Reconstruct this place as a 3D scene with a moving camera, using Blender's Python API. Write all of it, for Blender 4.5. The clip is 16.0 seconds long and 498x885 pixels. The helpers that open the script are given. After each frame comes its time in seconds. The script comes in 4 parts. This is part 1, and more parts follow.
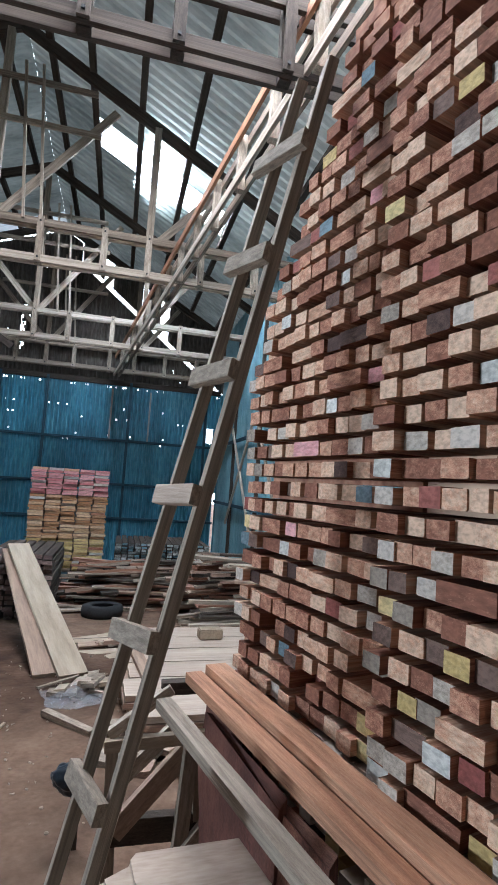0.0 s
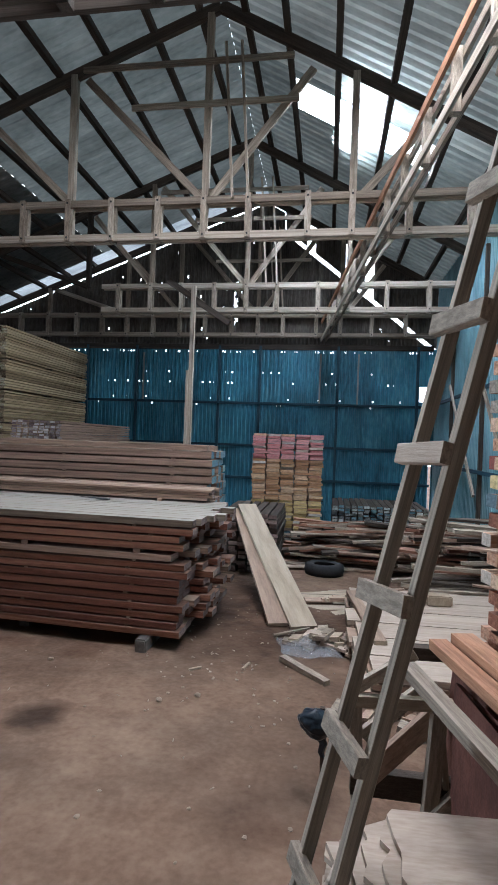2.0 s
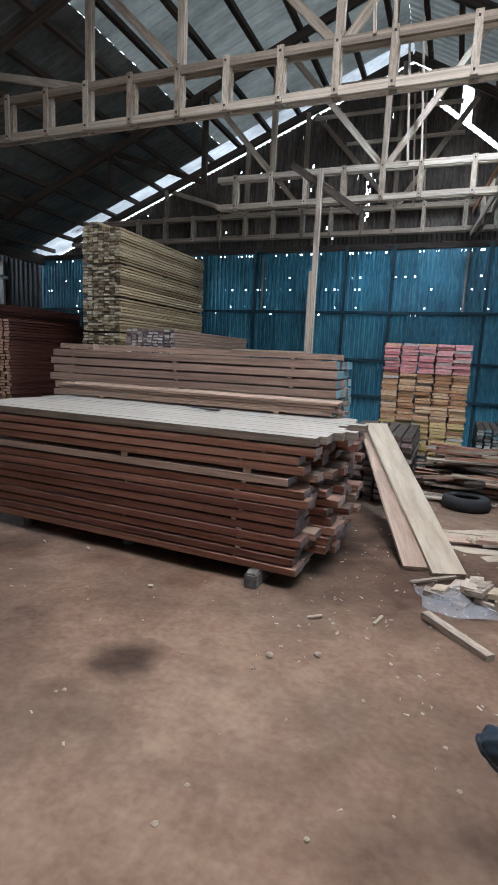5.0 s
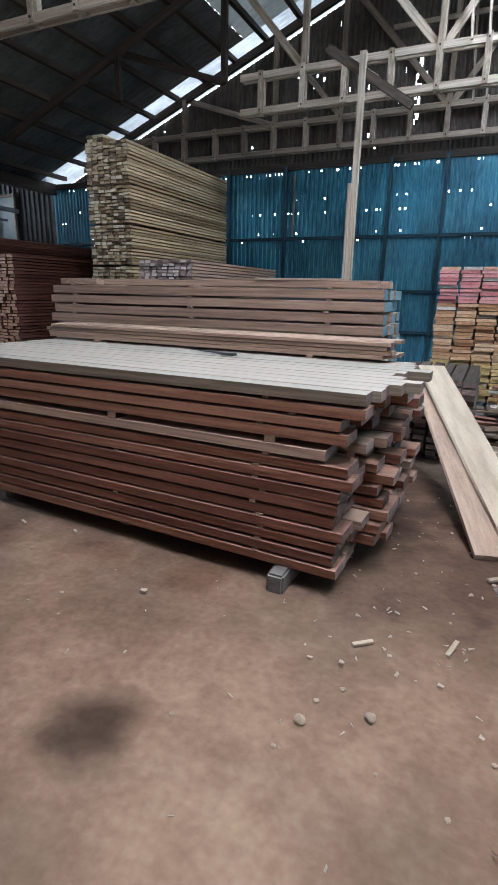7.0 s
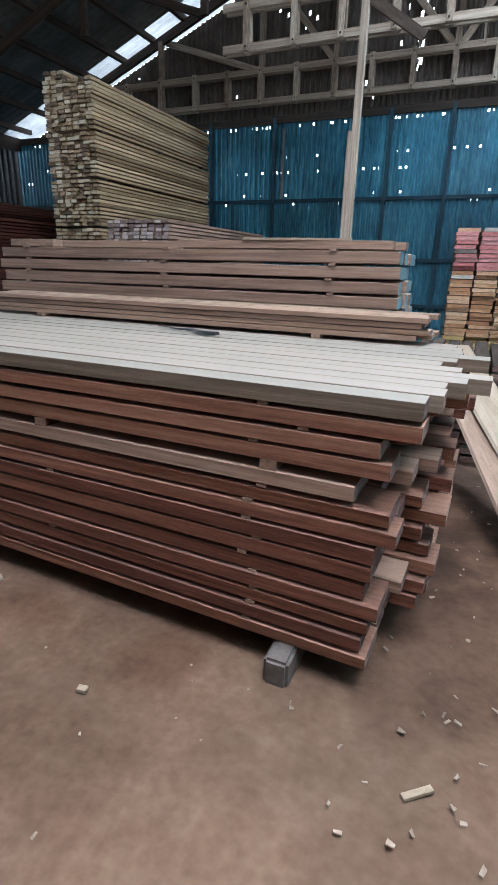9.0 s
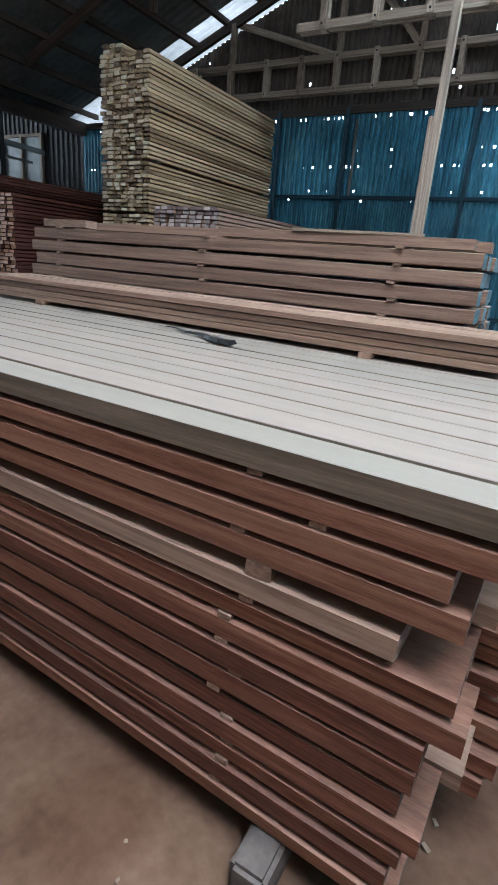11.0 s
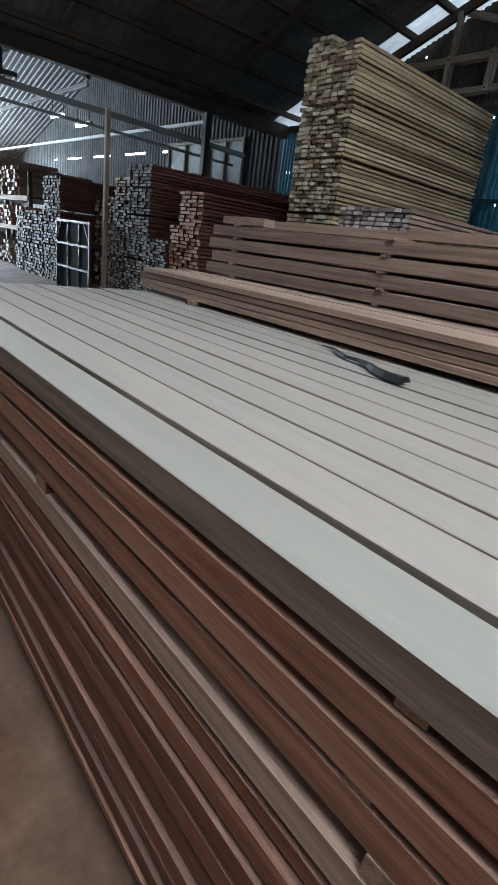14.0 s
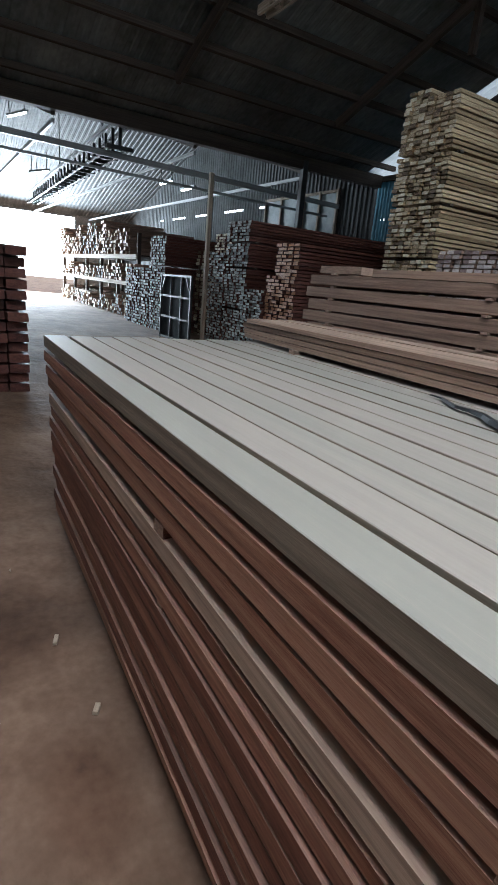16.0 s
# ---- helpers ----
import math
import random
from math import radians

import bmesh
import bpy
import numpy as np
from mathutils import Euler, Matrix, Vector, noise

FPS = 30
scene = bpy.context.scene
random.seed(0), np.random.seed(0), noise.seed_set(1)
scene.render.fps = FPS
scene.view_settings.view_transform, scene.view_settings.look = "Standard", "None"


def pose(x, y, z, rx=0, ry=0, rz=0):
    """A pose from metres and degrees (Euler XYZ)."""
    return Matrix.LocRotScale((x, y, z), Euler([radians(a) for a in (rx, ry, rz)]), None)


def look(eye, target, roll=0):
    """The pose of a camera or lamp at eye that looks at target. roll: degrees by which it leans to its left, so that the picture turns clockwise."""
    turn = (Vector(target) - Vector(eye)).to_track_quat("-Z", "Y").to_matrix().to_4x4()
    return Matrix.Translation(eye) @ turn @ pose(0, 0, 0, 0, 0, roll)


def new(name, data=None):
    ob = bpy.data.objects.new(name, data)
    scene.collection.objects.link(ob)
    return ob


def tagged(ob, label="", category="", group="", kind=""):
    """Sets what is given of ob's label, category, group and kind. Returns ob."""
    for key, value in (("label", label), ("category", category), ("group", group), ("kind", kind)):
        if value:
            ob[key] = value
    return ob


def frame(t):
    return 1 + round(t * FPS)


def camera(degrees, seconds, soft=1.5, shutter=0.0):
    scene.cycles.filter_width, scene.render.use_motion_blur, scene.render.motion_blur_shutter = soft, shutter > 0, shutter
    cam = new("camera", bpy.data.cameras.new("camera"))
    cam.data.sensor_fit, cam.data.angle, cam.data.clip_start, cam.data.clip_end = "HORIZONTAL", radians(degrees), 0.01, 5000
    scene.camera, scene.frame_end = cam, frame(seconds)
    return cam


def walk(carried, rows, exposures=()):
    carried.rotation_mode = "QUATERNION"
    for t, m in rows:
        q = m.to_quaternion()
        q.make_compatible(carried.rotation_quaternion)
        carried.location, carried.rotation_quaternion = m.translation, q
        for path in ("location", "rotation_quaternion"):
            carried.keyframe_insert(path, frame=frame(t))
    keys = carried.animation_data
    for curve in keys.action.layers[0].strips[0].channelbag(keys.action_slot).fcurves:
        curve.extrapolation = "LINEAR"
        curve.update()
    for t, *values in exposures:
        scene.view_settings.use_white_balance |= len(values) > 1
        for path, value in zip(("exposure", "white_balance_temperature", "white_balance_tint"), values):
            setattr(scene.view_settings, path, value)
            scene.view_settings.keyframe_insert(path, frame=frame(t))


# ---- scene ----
cam = camera(51.5, 16.0, 1.2)
PATH = [
    (0, (0.304, -0.21, 1.802), (0.782, 1.724, 1.976), 3.8),
    (0.1, (0.292, -0.22, 1.803), (0.724, 1.726, 1.965), 3.6),
    (0.5, (0.278, -0.192, 1.797), (0.556, 1.785, 1.908), 4.2),
    (1, (0.251, -0.176, 1.795), (0.32, 1.822, 1.856), 3.5),
    (1.5, (0.239, -0.163, 1.797), (0.123, 1.834, 1.814), 3.1),
    (2, (0.214, -0.15, 1.786), (-0.085, 1.828, 1.778), 2.1),
    (2.5, (0.201, -0.142, 1.778), (-0.22, 1.812, 1.709), 1.8),
    (3, (0.186, -0.138, 1.764), (-0.35, 1.784, 1.635), 2.2),
    (3.5, (0.126, -0.042, 1.725), (-0.556, 1.826, 1.51), 2.1),
    (4, (0.0, 0.178, 1.675), (-0.613, 2.072, 1.48), 1.1),
    (4.5, (-0.029, 0.442, 1.63), (-0.665, 2.318, 1.353), 0.5),
    (5, (-0.059, 0.728, 1.611), (-0.773, 2.567, 1.283), 2.6),
    (5.2, (-0.097, 0.834, 1.595), (-0.846, 2.651, 1.229), 3.0),
    (7.3, (-0.432, 1.813, 1.532), (-1.237, 3.556, 0.971), 1.1),
    (7.5, (-0.483, 1.914, 1.528), (-1.247, 3.675, 0.966), 1.7),
    (8, (-0.591, 2.085, 1.521), (-1.334, 3.838, 0.908), 0.6),
    (8.2, (-0.618, 2.146, 1.511), (-1.353, 3.899, 0.888), 0.2),
    (10.3, (-0.94, 2.993, 1.413), (-1.702, 4.706, 0.717), 4.3),
    (10.5, (-0.919, 3.022, 1.432), (-1.711, 4.721, 0.735), 3.6),
    (11, (-0.937, 3.202, 1.428), (-1.842, 4.859, 0.769), 4.7),
    (11.5, (-0.966, 3.323, 1.415), (-2.011, 4.877, 0.713), 5.4),
    (12, (-1.07, 3.46, 1.408), (-2.114, 5.02, 0.719), 8.9),
    (12.5, (-1.179, 3.569, 1.411), (-2.286, 5.07, 0.69), 8.2),
    (13, (-1.211, 3.628, 1.413), (-2.428, 5.04, 0.688), 7.1),
    (13.5, (-1.223, 3.66, 1.418), (-2.517, 5.012, 0.713), 7.7),
    (14, (-1.238, 3.66, 1.419), (-2.598, 4.947, 0.718), 7.6),
    (14.5, (-1.249, 3.644, 1.422), (-2.686, 4.854, 0.737), 6.9),
    (15, (-1.263, 3.625, 1.428), (-2.768, 4.772, 0.781), 6.4),
    (15.5, (-1.272, 3.612, 1.437), (-2.84, 4.7, 0.84), 5.8),
    (16, (-1.268, 3.605, 1.442), (-2.878, 4.637, 0.857), 5.3),
]
walk(cam, [(t, look(eye, target, roll)) for t, eye, target, roll in PATH], [(0.0, 0.08, 5750, 12), (2.8, -0.14, 5750, 12), (4.5, 0.22, 5850, 12), (8.0, 0.46, 5800, 12), (10.3, 0.45, 5800, 12), (11.8, 0.08, 5850, 11), (14.0, -0.1, 5800, 10), (16.0, -0.14, 5850, 10)])

# ---- world and light ----
world = bpy.data.worlds.new("world")
scene.world = world
world.use_nodes = True
wn = world.node_tree.nodes
sky = wn.new("ShaderNodeTexSky")
sky.sky_type, sky.sun_disc, sky.sun_elevation, sky.sun_rotation = "NISHITA", False, radians(52), radians(250)
world.node_tree.links.new(sky.outputs[0], wn["Background"].inputs[0])
wn["Background"].inputs[1].default_value = 0.15

sun = new("sun", bpy.data.lights.new("sun", "SUN"))
sun.data.energy, sun.data.angle, sun.data.color = 3.5, radians(3), (1.0, 0.95, 0.88)
sun.matrix_world = look((0, 0, 30), (6, -14, 0))


def daylight_lamp(name, eye, target, sx, sy, watts, colour):
    """An area lamp for sky light that enters by an opening or through translucent sheets."""
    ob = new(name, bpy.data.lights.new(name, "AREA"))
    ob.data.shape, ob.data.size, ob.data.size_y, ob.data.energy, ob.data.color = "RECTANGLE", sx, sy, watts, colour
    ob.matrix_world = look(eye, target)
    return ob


# Added lamp under the closed pale sheets, standing in for daylight through them.
daylight_lamp("daylight_roof_sheets", (0.9, 2.9, 6.75), (0.5, 3.1, 0.0), 2.4, 6.0, 950, (0.98, 0.97, 0.96))
daylight_lamp("daylight_end_opening", (-33.6, 7.5, 2.0), (-15.0, 8.0, -1.6), 7.4, 3.6, 10000, (0.86, 0.96, 1.0))
daylight_lamp("daylight_roof_gap", (0.65, 9.45, 7.85), (0.1, 9.3, 0.0), 2.2, 0.7, 850, (0.86, 0.95, 1.0))


# ---- materials ----
def ramp_node(nt, stops):
    r = nt.nodes.new("ShaderNodeValToRGB")
    e = r.color_ramp.elements
    while len(e) < len(stops):
        e.new(0.5)
    for k, (p, c) in zip(e, stops):
        k.position, k.color = p, (*c, 1)
    return r


def surface(name, tones, rough=0.75, metal=0.0, grain=(1, 1, 1), fine=8.0, broad=0.9, bump=0.25, per_piece=0.0, stain=0.35,
            dist=0.01, coords="Object", through_light=0.0, dust_and_light=None, gloss=0.3, gritty=0.16):
    """Node material: tones mixed by broad and fine noise, darker stains, a fine relief and a shift of tone from piece to piece."""
    m = bpy.data.materials.new(name)
    m.use_nodes = True
    nt = m.node_tree
    n, l = nt.nodes, nt.links
    b = n["Principled BSDF"]
    b.inputs["Roughness"].default_value, b.inputs["Metallic"].default_value = rough, metal
    b.inputs["Specular IOR Level"].default_value = gloss
    tc, mp, info = n.new("ShaderNodeTexCoord"), n.new("ShaderNodeMapping"), n.new("ShaderNodeObjectInfo")
    mp.inputs["Scale"].default_value = grain
    l.new(tc.outputs[coords], mp.inputs[0])
    shift = n.new("ShaderNodeVectorMath")
    shift.operation = "SCALE"
    shift.inputs[0].default_value = (17.0, 31.0, 23.0)
    l.new(info.outputs["Random"], shift.inputs["Scale"])
    add = n.new("ShaderNodeVectorMath")
    l.new(mp.outputs[0], add.inputs[0])
    l.new(shift.outputs[0], add.inputs[1])
    a, c = n.new("ShaderNodeTexNoise"), n.new("ShaderNodeTexNoise")
    a.inputs["Scale"].default_value, a.inputs["Detail"].default_value = broad, 3
    c.inputs["Scale"].default_value, c.inputs["Detail"].default_value = fine, 5
    l.new(add.outputs[0], a.inputs["Vector"])
    l.new(add.outputs[0], c.inputs["Vector"])
    mix = n.new("ShaderNodeMath")
    mix.operation = "MULTIPLY_ADD"
    l.new(c.outputs[0], mix.inputs[0])
    mix.inputs[1].default_value = 0.45
    half = n.new("ShaderNodeMath")
    half.operation = "MULTIPLY"
    half.inputs[1].default_value = 0.55
    l.new(a.outputs[0], half.inputs[0])
    l.new(half.outputs[0], mix.inputs[2])
    grit = n.new("ShaderNodeTexNoise")
    grit.inputs["Scale"].default_value, grit.inputs["Detail"].default_value = fine * 4.5, 4
    l.new(add.outputs[0], grit.inputs["Vector"])
    speck = n.new("ShaderNodeMapRange")
    speck.inputs["From Min"].default_value, speck.inputs["From Max"].default_value = 0.25, 0.75
    speck.inputs["To Min"].default_value, speck.inputs["To Max"].default_value = -gritty, gritty
    l.new(grit.outputs[0], speck.inputs["Value"])
    both = n.new("ShaderNodeMath")
    l.new(mix.outputs[0], both.inputs[0])
    l.new(speck.outputs[0], both.inputs[1])
    mix = both
    last = mix
    if per_piece:
        pp = n.new("ShaderNodeMath")
        pp.operation = "MULTIPLY_ADD"
        l.new(info.outputs["Random"], pp.inputs[0])
        pp.inputs[1].default_value = per_piece
        off = n.new("ShaderNodeMath")
        off.operation = "SUBTRACT"
        l.new(mix.outputs[0], off.inputs[0])
        off.inputs[1].default_value = per_piece / 2
        l.new(off.outputs[0], pp.inputs[2])
        last = pp
    k = len(tones)
    tones = [tuple(0.86 * v + 0.14 * (0.3 * q[0] + 0.59 * q[1] + 0.11 * q[2]) for v in q) for q in tones]
    r = ramp_node(nt, [(0.25 + 0.5 * i / max(1, k - 1), t) for i, t in enumerate(tones)])
    l.new(last.outputs[0], r.inputs[0])
    dirt = n.new("ShaderNodeTexNoise")
    dirt.inputs["Scale"].default_value, dirt.inputs["Detail"].default_value = broad * 2.3, 6
    l.new(add.outputs[0], dirt.inputs["Vector"])
    dr = ramp_node(nt, [(0.35, (1 - stain,) * 3), (0.6, (1, 1, 1))])
    l.new(dirt.outputs[0], dr.inputs[0])
    mul = n.new("ShaderNodeMix")
    mul.data_type, mul.blend_type = "RGBA", "MULTIPLY"
    mul.inputs["Factor"].default_value = 1.0
    l.new(r.outputs[0], mul.inputs["A"])
    l.new(dr.outputs[0], mul.inputs["B"])
    # Up-facing faces turn paler: dust, with the light from above put into the colour.
    if dust_and_light:
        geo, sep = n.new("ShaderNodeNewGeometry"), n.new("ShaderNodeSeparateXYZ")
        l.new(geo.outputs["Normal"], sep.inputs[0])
        lay = ramp_node(nt, [(0.55, (0, 0, 0)), (0.85, (dust_and_light[3],) * 3)])
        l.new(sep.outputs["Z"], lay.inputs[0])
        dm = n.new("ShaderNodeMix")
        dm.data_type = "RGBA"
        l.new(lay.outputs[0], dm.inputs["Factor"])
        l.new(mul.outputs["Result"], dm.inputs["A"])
        dr2 = ramp_node(nt, [(0.34, (dust_and_light[0] * 0.94, dust_and_light[1] * 0.97, dust_and_light[2] * 0.93)), (0.66, (dust_and_light[0] * 1.03, dust_and_light[1] * 0.99, dust_and_light[2] * 0.96))])
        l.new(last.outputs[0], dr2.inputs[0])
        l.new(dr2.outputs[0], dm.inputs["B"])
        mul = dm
    l.new(mul.outputs["Result"], b.inputs["Base Color"])
    bp = n.new("ShaderNodeBump")
    bp.inputs["Strength"].default_value, bp.inputs["Distance"].default_value = bump, dist
    l.new(c.outputs[0], bp.inputs["Height"])
    l.new(bp.outputs[0], b.inputs["Normal"])
    if through_light:
        tr, ms = n.new("ShaderNodeBsdfTranslucent"), n.new("ShaderNodeMixShader")
        l.new(mul.outputs["Result"], tr.inputs[0])
        ms.inputs[0].default_value = through_light
        l.new(b.outputs[0], ms.inputs[1])
        l.new(tr.outputs[0], ms.inputs[2])
        l.new(ms.outputs[0], n["Material Output"].inputs[0])
    return m


LONG = (3.0, 1.8, 1.8)
M_floor = surface("packed_earth", [(0.105, 0.056, 0.033), (0.165, 0.093, 0.055), (0.215, 0.129, 0.080), (0.265, 0.170, 0.110)], 0.95, fine=6, broad=0.7, bump=0.6, gritty=0.10, dist=0.04, stain=0.36)


def add_stains_and_shade(m, spots):
    """Dark patches with noisy edges at given places of the floor: stains, and shade painted along the stack base."""
    nt = m.node_tree
    n, l = nt.nodes, nt.links
    base = n["Principled BSDF"].inputs["Base Color"]
    src = base.links[0].from_socket
    tc, nz = n.new("ShaderNodeTexCoord"), n.new("ShaderNodeTexNoise")
    nz.inputs["Scale"].default_value, nz.inputs["Detail"].default_value = 2.6, 5
    l.new(tc.outputs["Object"], nz.inputs["Vector"])
    for x, y, r, depth in spots:
        d = n.new("ShaderNodeVectorMath")
        d.operation = "DISTANCE"
        l.new(tc.outputs["Object"], d.inputs[0])
        d.inputs[1].default_value = (x, y, 0)
        a = n.new("ShaderNodeMath")
        a.operation = "MULTIPLY_ADD"
        l.new(nz.outputs[0], a.inputs[0])
        a.inputs[1].default_value = r * 1.8
        l.new(d.outputs["Value"], a.inputs[2])
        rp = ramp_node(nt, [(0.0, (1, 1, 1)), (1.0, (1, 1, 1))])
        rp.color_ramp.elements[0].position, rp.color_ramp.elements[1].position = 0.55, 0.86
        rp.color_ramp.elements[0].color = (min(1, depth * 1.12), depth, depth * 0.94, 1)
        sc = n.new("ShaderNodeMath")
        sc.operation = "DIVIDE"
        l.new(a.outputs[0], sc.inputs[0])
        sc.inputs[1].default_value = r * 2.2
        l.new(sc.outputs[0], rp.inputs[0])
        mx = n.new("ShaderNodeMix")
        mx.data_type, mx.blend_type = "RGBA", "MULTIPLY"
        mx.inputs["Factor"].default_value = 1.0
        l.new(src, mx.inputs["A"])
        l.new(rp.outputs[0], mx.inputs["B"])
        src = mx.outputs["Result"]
    l.new(src, base)


# The three spots at y 3.75 to 3.9 paint shade along the stack base.
add_stains_and_shade(M_floor, ((-1.45, 2.75, 0.24, 0.25), (-1.6, 2.45, 0.16, 0.4), (-0.3, 4.9, 1.3, 0.4), (-1.0, 5.9, 1.2, 0.45), (-2.3, 1.7, 0.5, 0.7), (-3.25, 3.75, 0.42, 0.5), (-2.4, 3.85, 0.26, 0.6), (-1.7, 3.9, 0.22, 0.6), (0.0, 2.0, 0.22, 0.65), (-0.25, 1.4, 0.16, 0.6)))
M_red = surface("red_hardwood", [(0.11, 0.034, 0.020), (0.22, 0.077, 0.044), (0.33, 0.138, 0.078), (0.41, 0.205, 0.12)], 0.7, grain=LONG, per_piece=0.35, bump=0.08, dust_and_light=(0.36, 0.29, 0.245, 0.22))
M_redend = surface("weathered_end_grain", [(0.13, 0.085, 0.08), (0.24, 0.16, 0.14), (0.36, 0.27, 0.24)], 0.85, fine=14, broad=3, per_piece=0.4)
M_pale = surface("dusty_pale_board", [(0.42, 0.37, 0.32), (0.52, 0.47, 0.42), (0.60, 0.56, 0.51)], 0.6, grain=LONG, per_piece=0.22, stain=0.10, bump=0.03)
M_topboard = surface("dust_and_light_board", [(0.20, 0.15, 0.105), (0.30, 0.235, 0.17), (0.38, 0.31, 0.235)], 0.55, grain=LONG, per_piece=0.45, bump=0.06, gloss=0.4, dust_and_light=(0.35, 0.33, 0.30, 0.8))
M_tan = surface("tan_beam", [(0.24, 0.145, 0.10), (0.36, 0.225, 0.155), (0.46, 0.31, 0.22)], 0.75, grain=LONG, per_piece=0.25, bump=0.1, dust_and_light=(0.42, 0.34, 0.27, 0.2))
M_tanend = surface("blue_painted_end", [(0.10, 0.20, 0.25), (0.16, 0.33, 0.40), (0.30, 0.42, 0.45)], 0.7, fine=10, broad=3, per_piece=0.3)
M_yellow = surface("yellow_softwood", [(0.20, 0.13, 0.06), (0.46, 0.33, 0.17), (0.60, 0.46, 0.26)], 0.75, grain=LONG, per_piece=0.55)
M_mixend = surface("mixed_grey_end_grain", [(0.10, 0.07, 0.045), (0.34, 0.245, 0.14), (0.54, 0.43, 0.26), (0.68, 0.63, 0.48)], 0.85, fine=14, broad=3, per_piece=0.6)
M_greyend = surface("silvery_end_grain", [(0.16, 0.17, 0.165), (0.38, 0.415, 0.40), (0.62, 0.67, 0.65)], 0.85, fine=14, broad=3, per_piece=0.6)
M_pinkend = surface("whitened_end_grain", [(0.20, 0.13, 0.13), (0.45, 0.38, 0.37), (0.68, 0.62, 0.6)], 0.85, fine=14, broad=3, per_piece=0.6)
M_darkred = surface("dark_red_board", [(0.06, 0.018, 0.013), (0.13, 0.04, 0.028), (0.19, 0.07, 0.045)], 0.65, grain=LONG, per_piece=0.35)
M_orange = surface("fresh_orange_board", [(0.38, 0.16, 0.075), (0.52, 0.25, 0.125), (0.62, 0.34, 0.19)], 0.7, grain=LONG, per_piece=0.25)
M_truss = surface("dusty_truss_timber", [(0.24, 0.185, 0.135), (0.40, 0.32, 0.24), (0.55, 0.465, 0.365)], 0.85, grain=LONG, per_piece=0.4)
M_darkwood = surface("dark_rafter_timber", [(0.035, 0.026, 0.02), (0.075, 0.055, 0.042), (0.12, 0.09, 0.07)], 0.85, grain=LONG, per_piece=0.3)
M_ladder = surface("grey_ladder_timber", [(0.20, 0.155, 0.115), (0.30, 0.24, 0.18), (0.40, 0.33, 0.25)], 0.8, grain=LONG, per_piece=0.2)
M_ply = surface("pale_plywood", [(0.36, 0.27, 0.20), (0.46, 0.36, 0.28), (0.53, 0.43, 0.34)], 0.7, grain=(1, 5, 5), fine=4, per_piece=0.2, stain=0.15)
M_plank = surface("new_pale_plank", [(0.31, 0.23, 0.15), (0.40, 0.31, 0.215), (0.47, 0.38, 0.28)], 0.7, grain=LONG, per_piece=0.15, stain=0.2)
M_blue = surface("blue_painted_sheet", [(0.018, 0.13, 0.20), (0.032, 0.215, 0.32), (0.05, 0.28, 0.40), (0.11, 0.37, 0.47)], 0.42, metal=0.0, grain=(1, 1, 0.35), fine=3, broad=0.7, bump=0.05, stain=0.45)
M_bluerail = surface("dark_blue_rail", [(0.008, 0.045, 0.075), (0.015, 0.075, 0.115)], 0.6)
M_sheet = surface("old_zinc_sheet", [(0.15, 0.165, 0.16), (0.26, 0.28, 0.27), (0.36, 0.385, 0.37)], 0.5, metal=0.3, grain=(0.4, 1, 1), fine=3, broad=0.6, bump=0.05)
# Even dark tone for the neighbouring bay's roof and north wall.
M_darksheet = surface("dark_bay_sheet", [(0.035, 0.038, 0.04), (0.06, 0.064, 0.066), (0.09, 0.095, 0.095)], 0.7, fine=3, broad=0.6, bump=0.05)
M_sheetpale = surface("pale_roof_sheet", [(0.34, 0.38, 0.34), (0.44, 0.48, 0.43), (0.52, 0.55, 0.50)], 0.6, grain=(0.4, 1, 1), fine=3, broad=0.6, bump=0.05, through_light=0.16)
# Paler, more translucent roof sheet: daylight at the gable put into the material.
M_sheetlit = surface("painted_lit_sheet", [(0.40, 0.46, 0.48), (0.52, 0.58, 0.60), (0.62, 0.68, 0.70)], 0.6, grain=(0.4, 1, 1), fine=3, broad=0.6, bump=0.05, through_light=0.4)
# Slight translucency is added here to brighten the upper roof's underside.
M_sheetdim = surface("faintly_translucent_sheet", [(0.17, 0.20, 0.185), (0.25, 0.285, 0.26), (0.32, 0.35, 0.32)], 0.6, grain=(0.4, 1, 1), fine=3, broad=0.6, bump=0.05, through_light=0.17)
M_gable = surface("rusty_gable_sheet", [(0.07, 0.055, 0.045), (0.13, 0.11, 0.09), (0.19, 0.17, 0.145)], 0.65, metal=0.1, grain=(1, 1, 0.4), fine=4, broad=0.8, bump=0.05)
M_wall = surface("grimy_outer_sheet", [(0.10, 0.10, 0.095), (0.16, 0.16, 0.15), (0.22, 0.215, 0.20)], 0.7, fine=4, broad=0.5, bump=0.1)
M_sidewall = surface("light_blue_side_sheet", [(0.10, 0.27, 0.33), (0.17, 0.36, 0.42), (0.25, 0.43, 0.48)], 0.55, grain=(1, 1, 0.35), fine=3, broad=0.7, bump=0.05)
M_gatepanel = surface("matt_dark_sheet", [(0.02, 0.025, 0.028), (0.04, 0.048, 0.05)], 0.95, fine=5, gloss=0.05)
M_steel = surface("galvanised_pipe", [(0.20, 0.21, 0.21), (0.30, 0.31, 0.31), (0.38, 0.39, 0.39)], 0.5, metal=0.4, fine=6)
M_darksteel = surface("dark_steel", [(0.03, 0.032, 0.034), (0.06, 0.062, 0.065)], 0.55, metal=0.5, fine=6)
M_plastic = surface("dark_plastic_bag", [(0.012, 0.018, 0.028), (0.03, 0.045, 0.06)], 0.3, fine=10, bump=0.6)
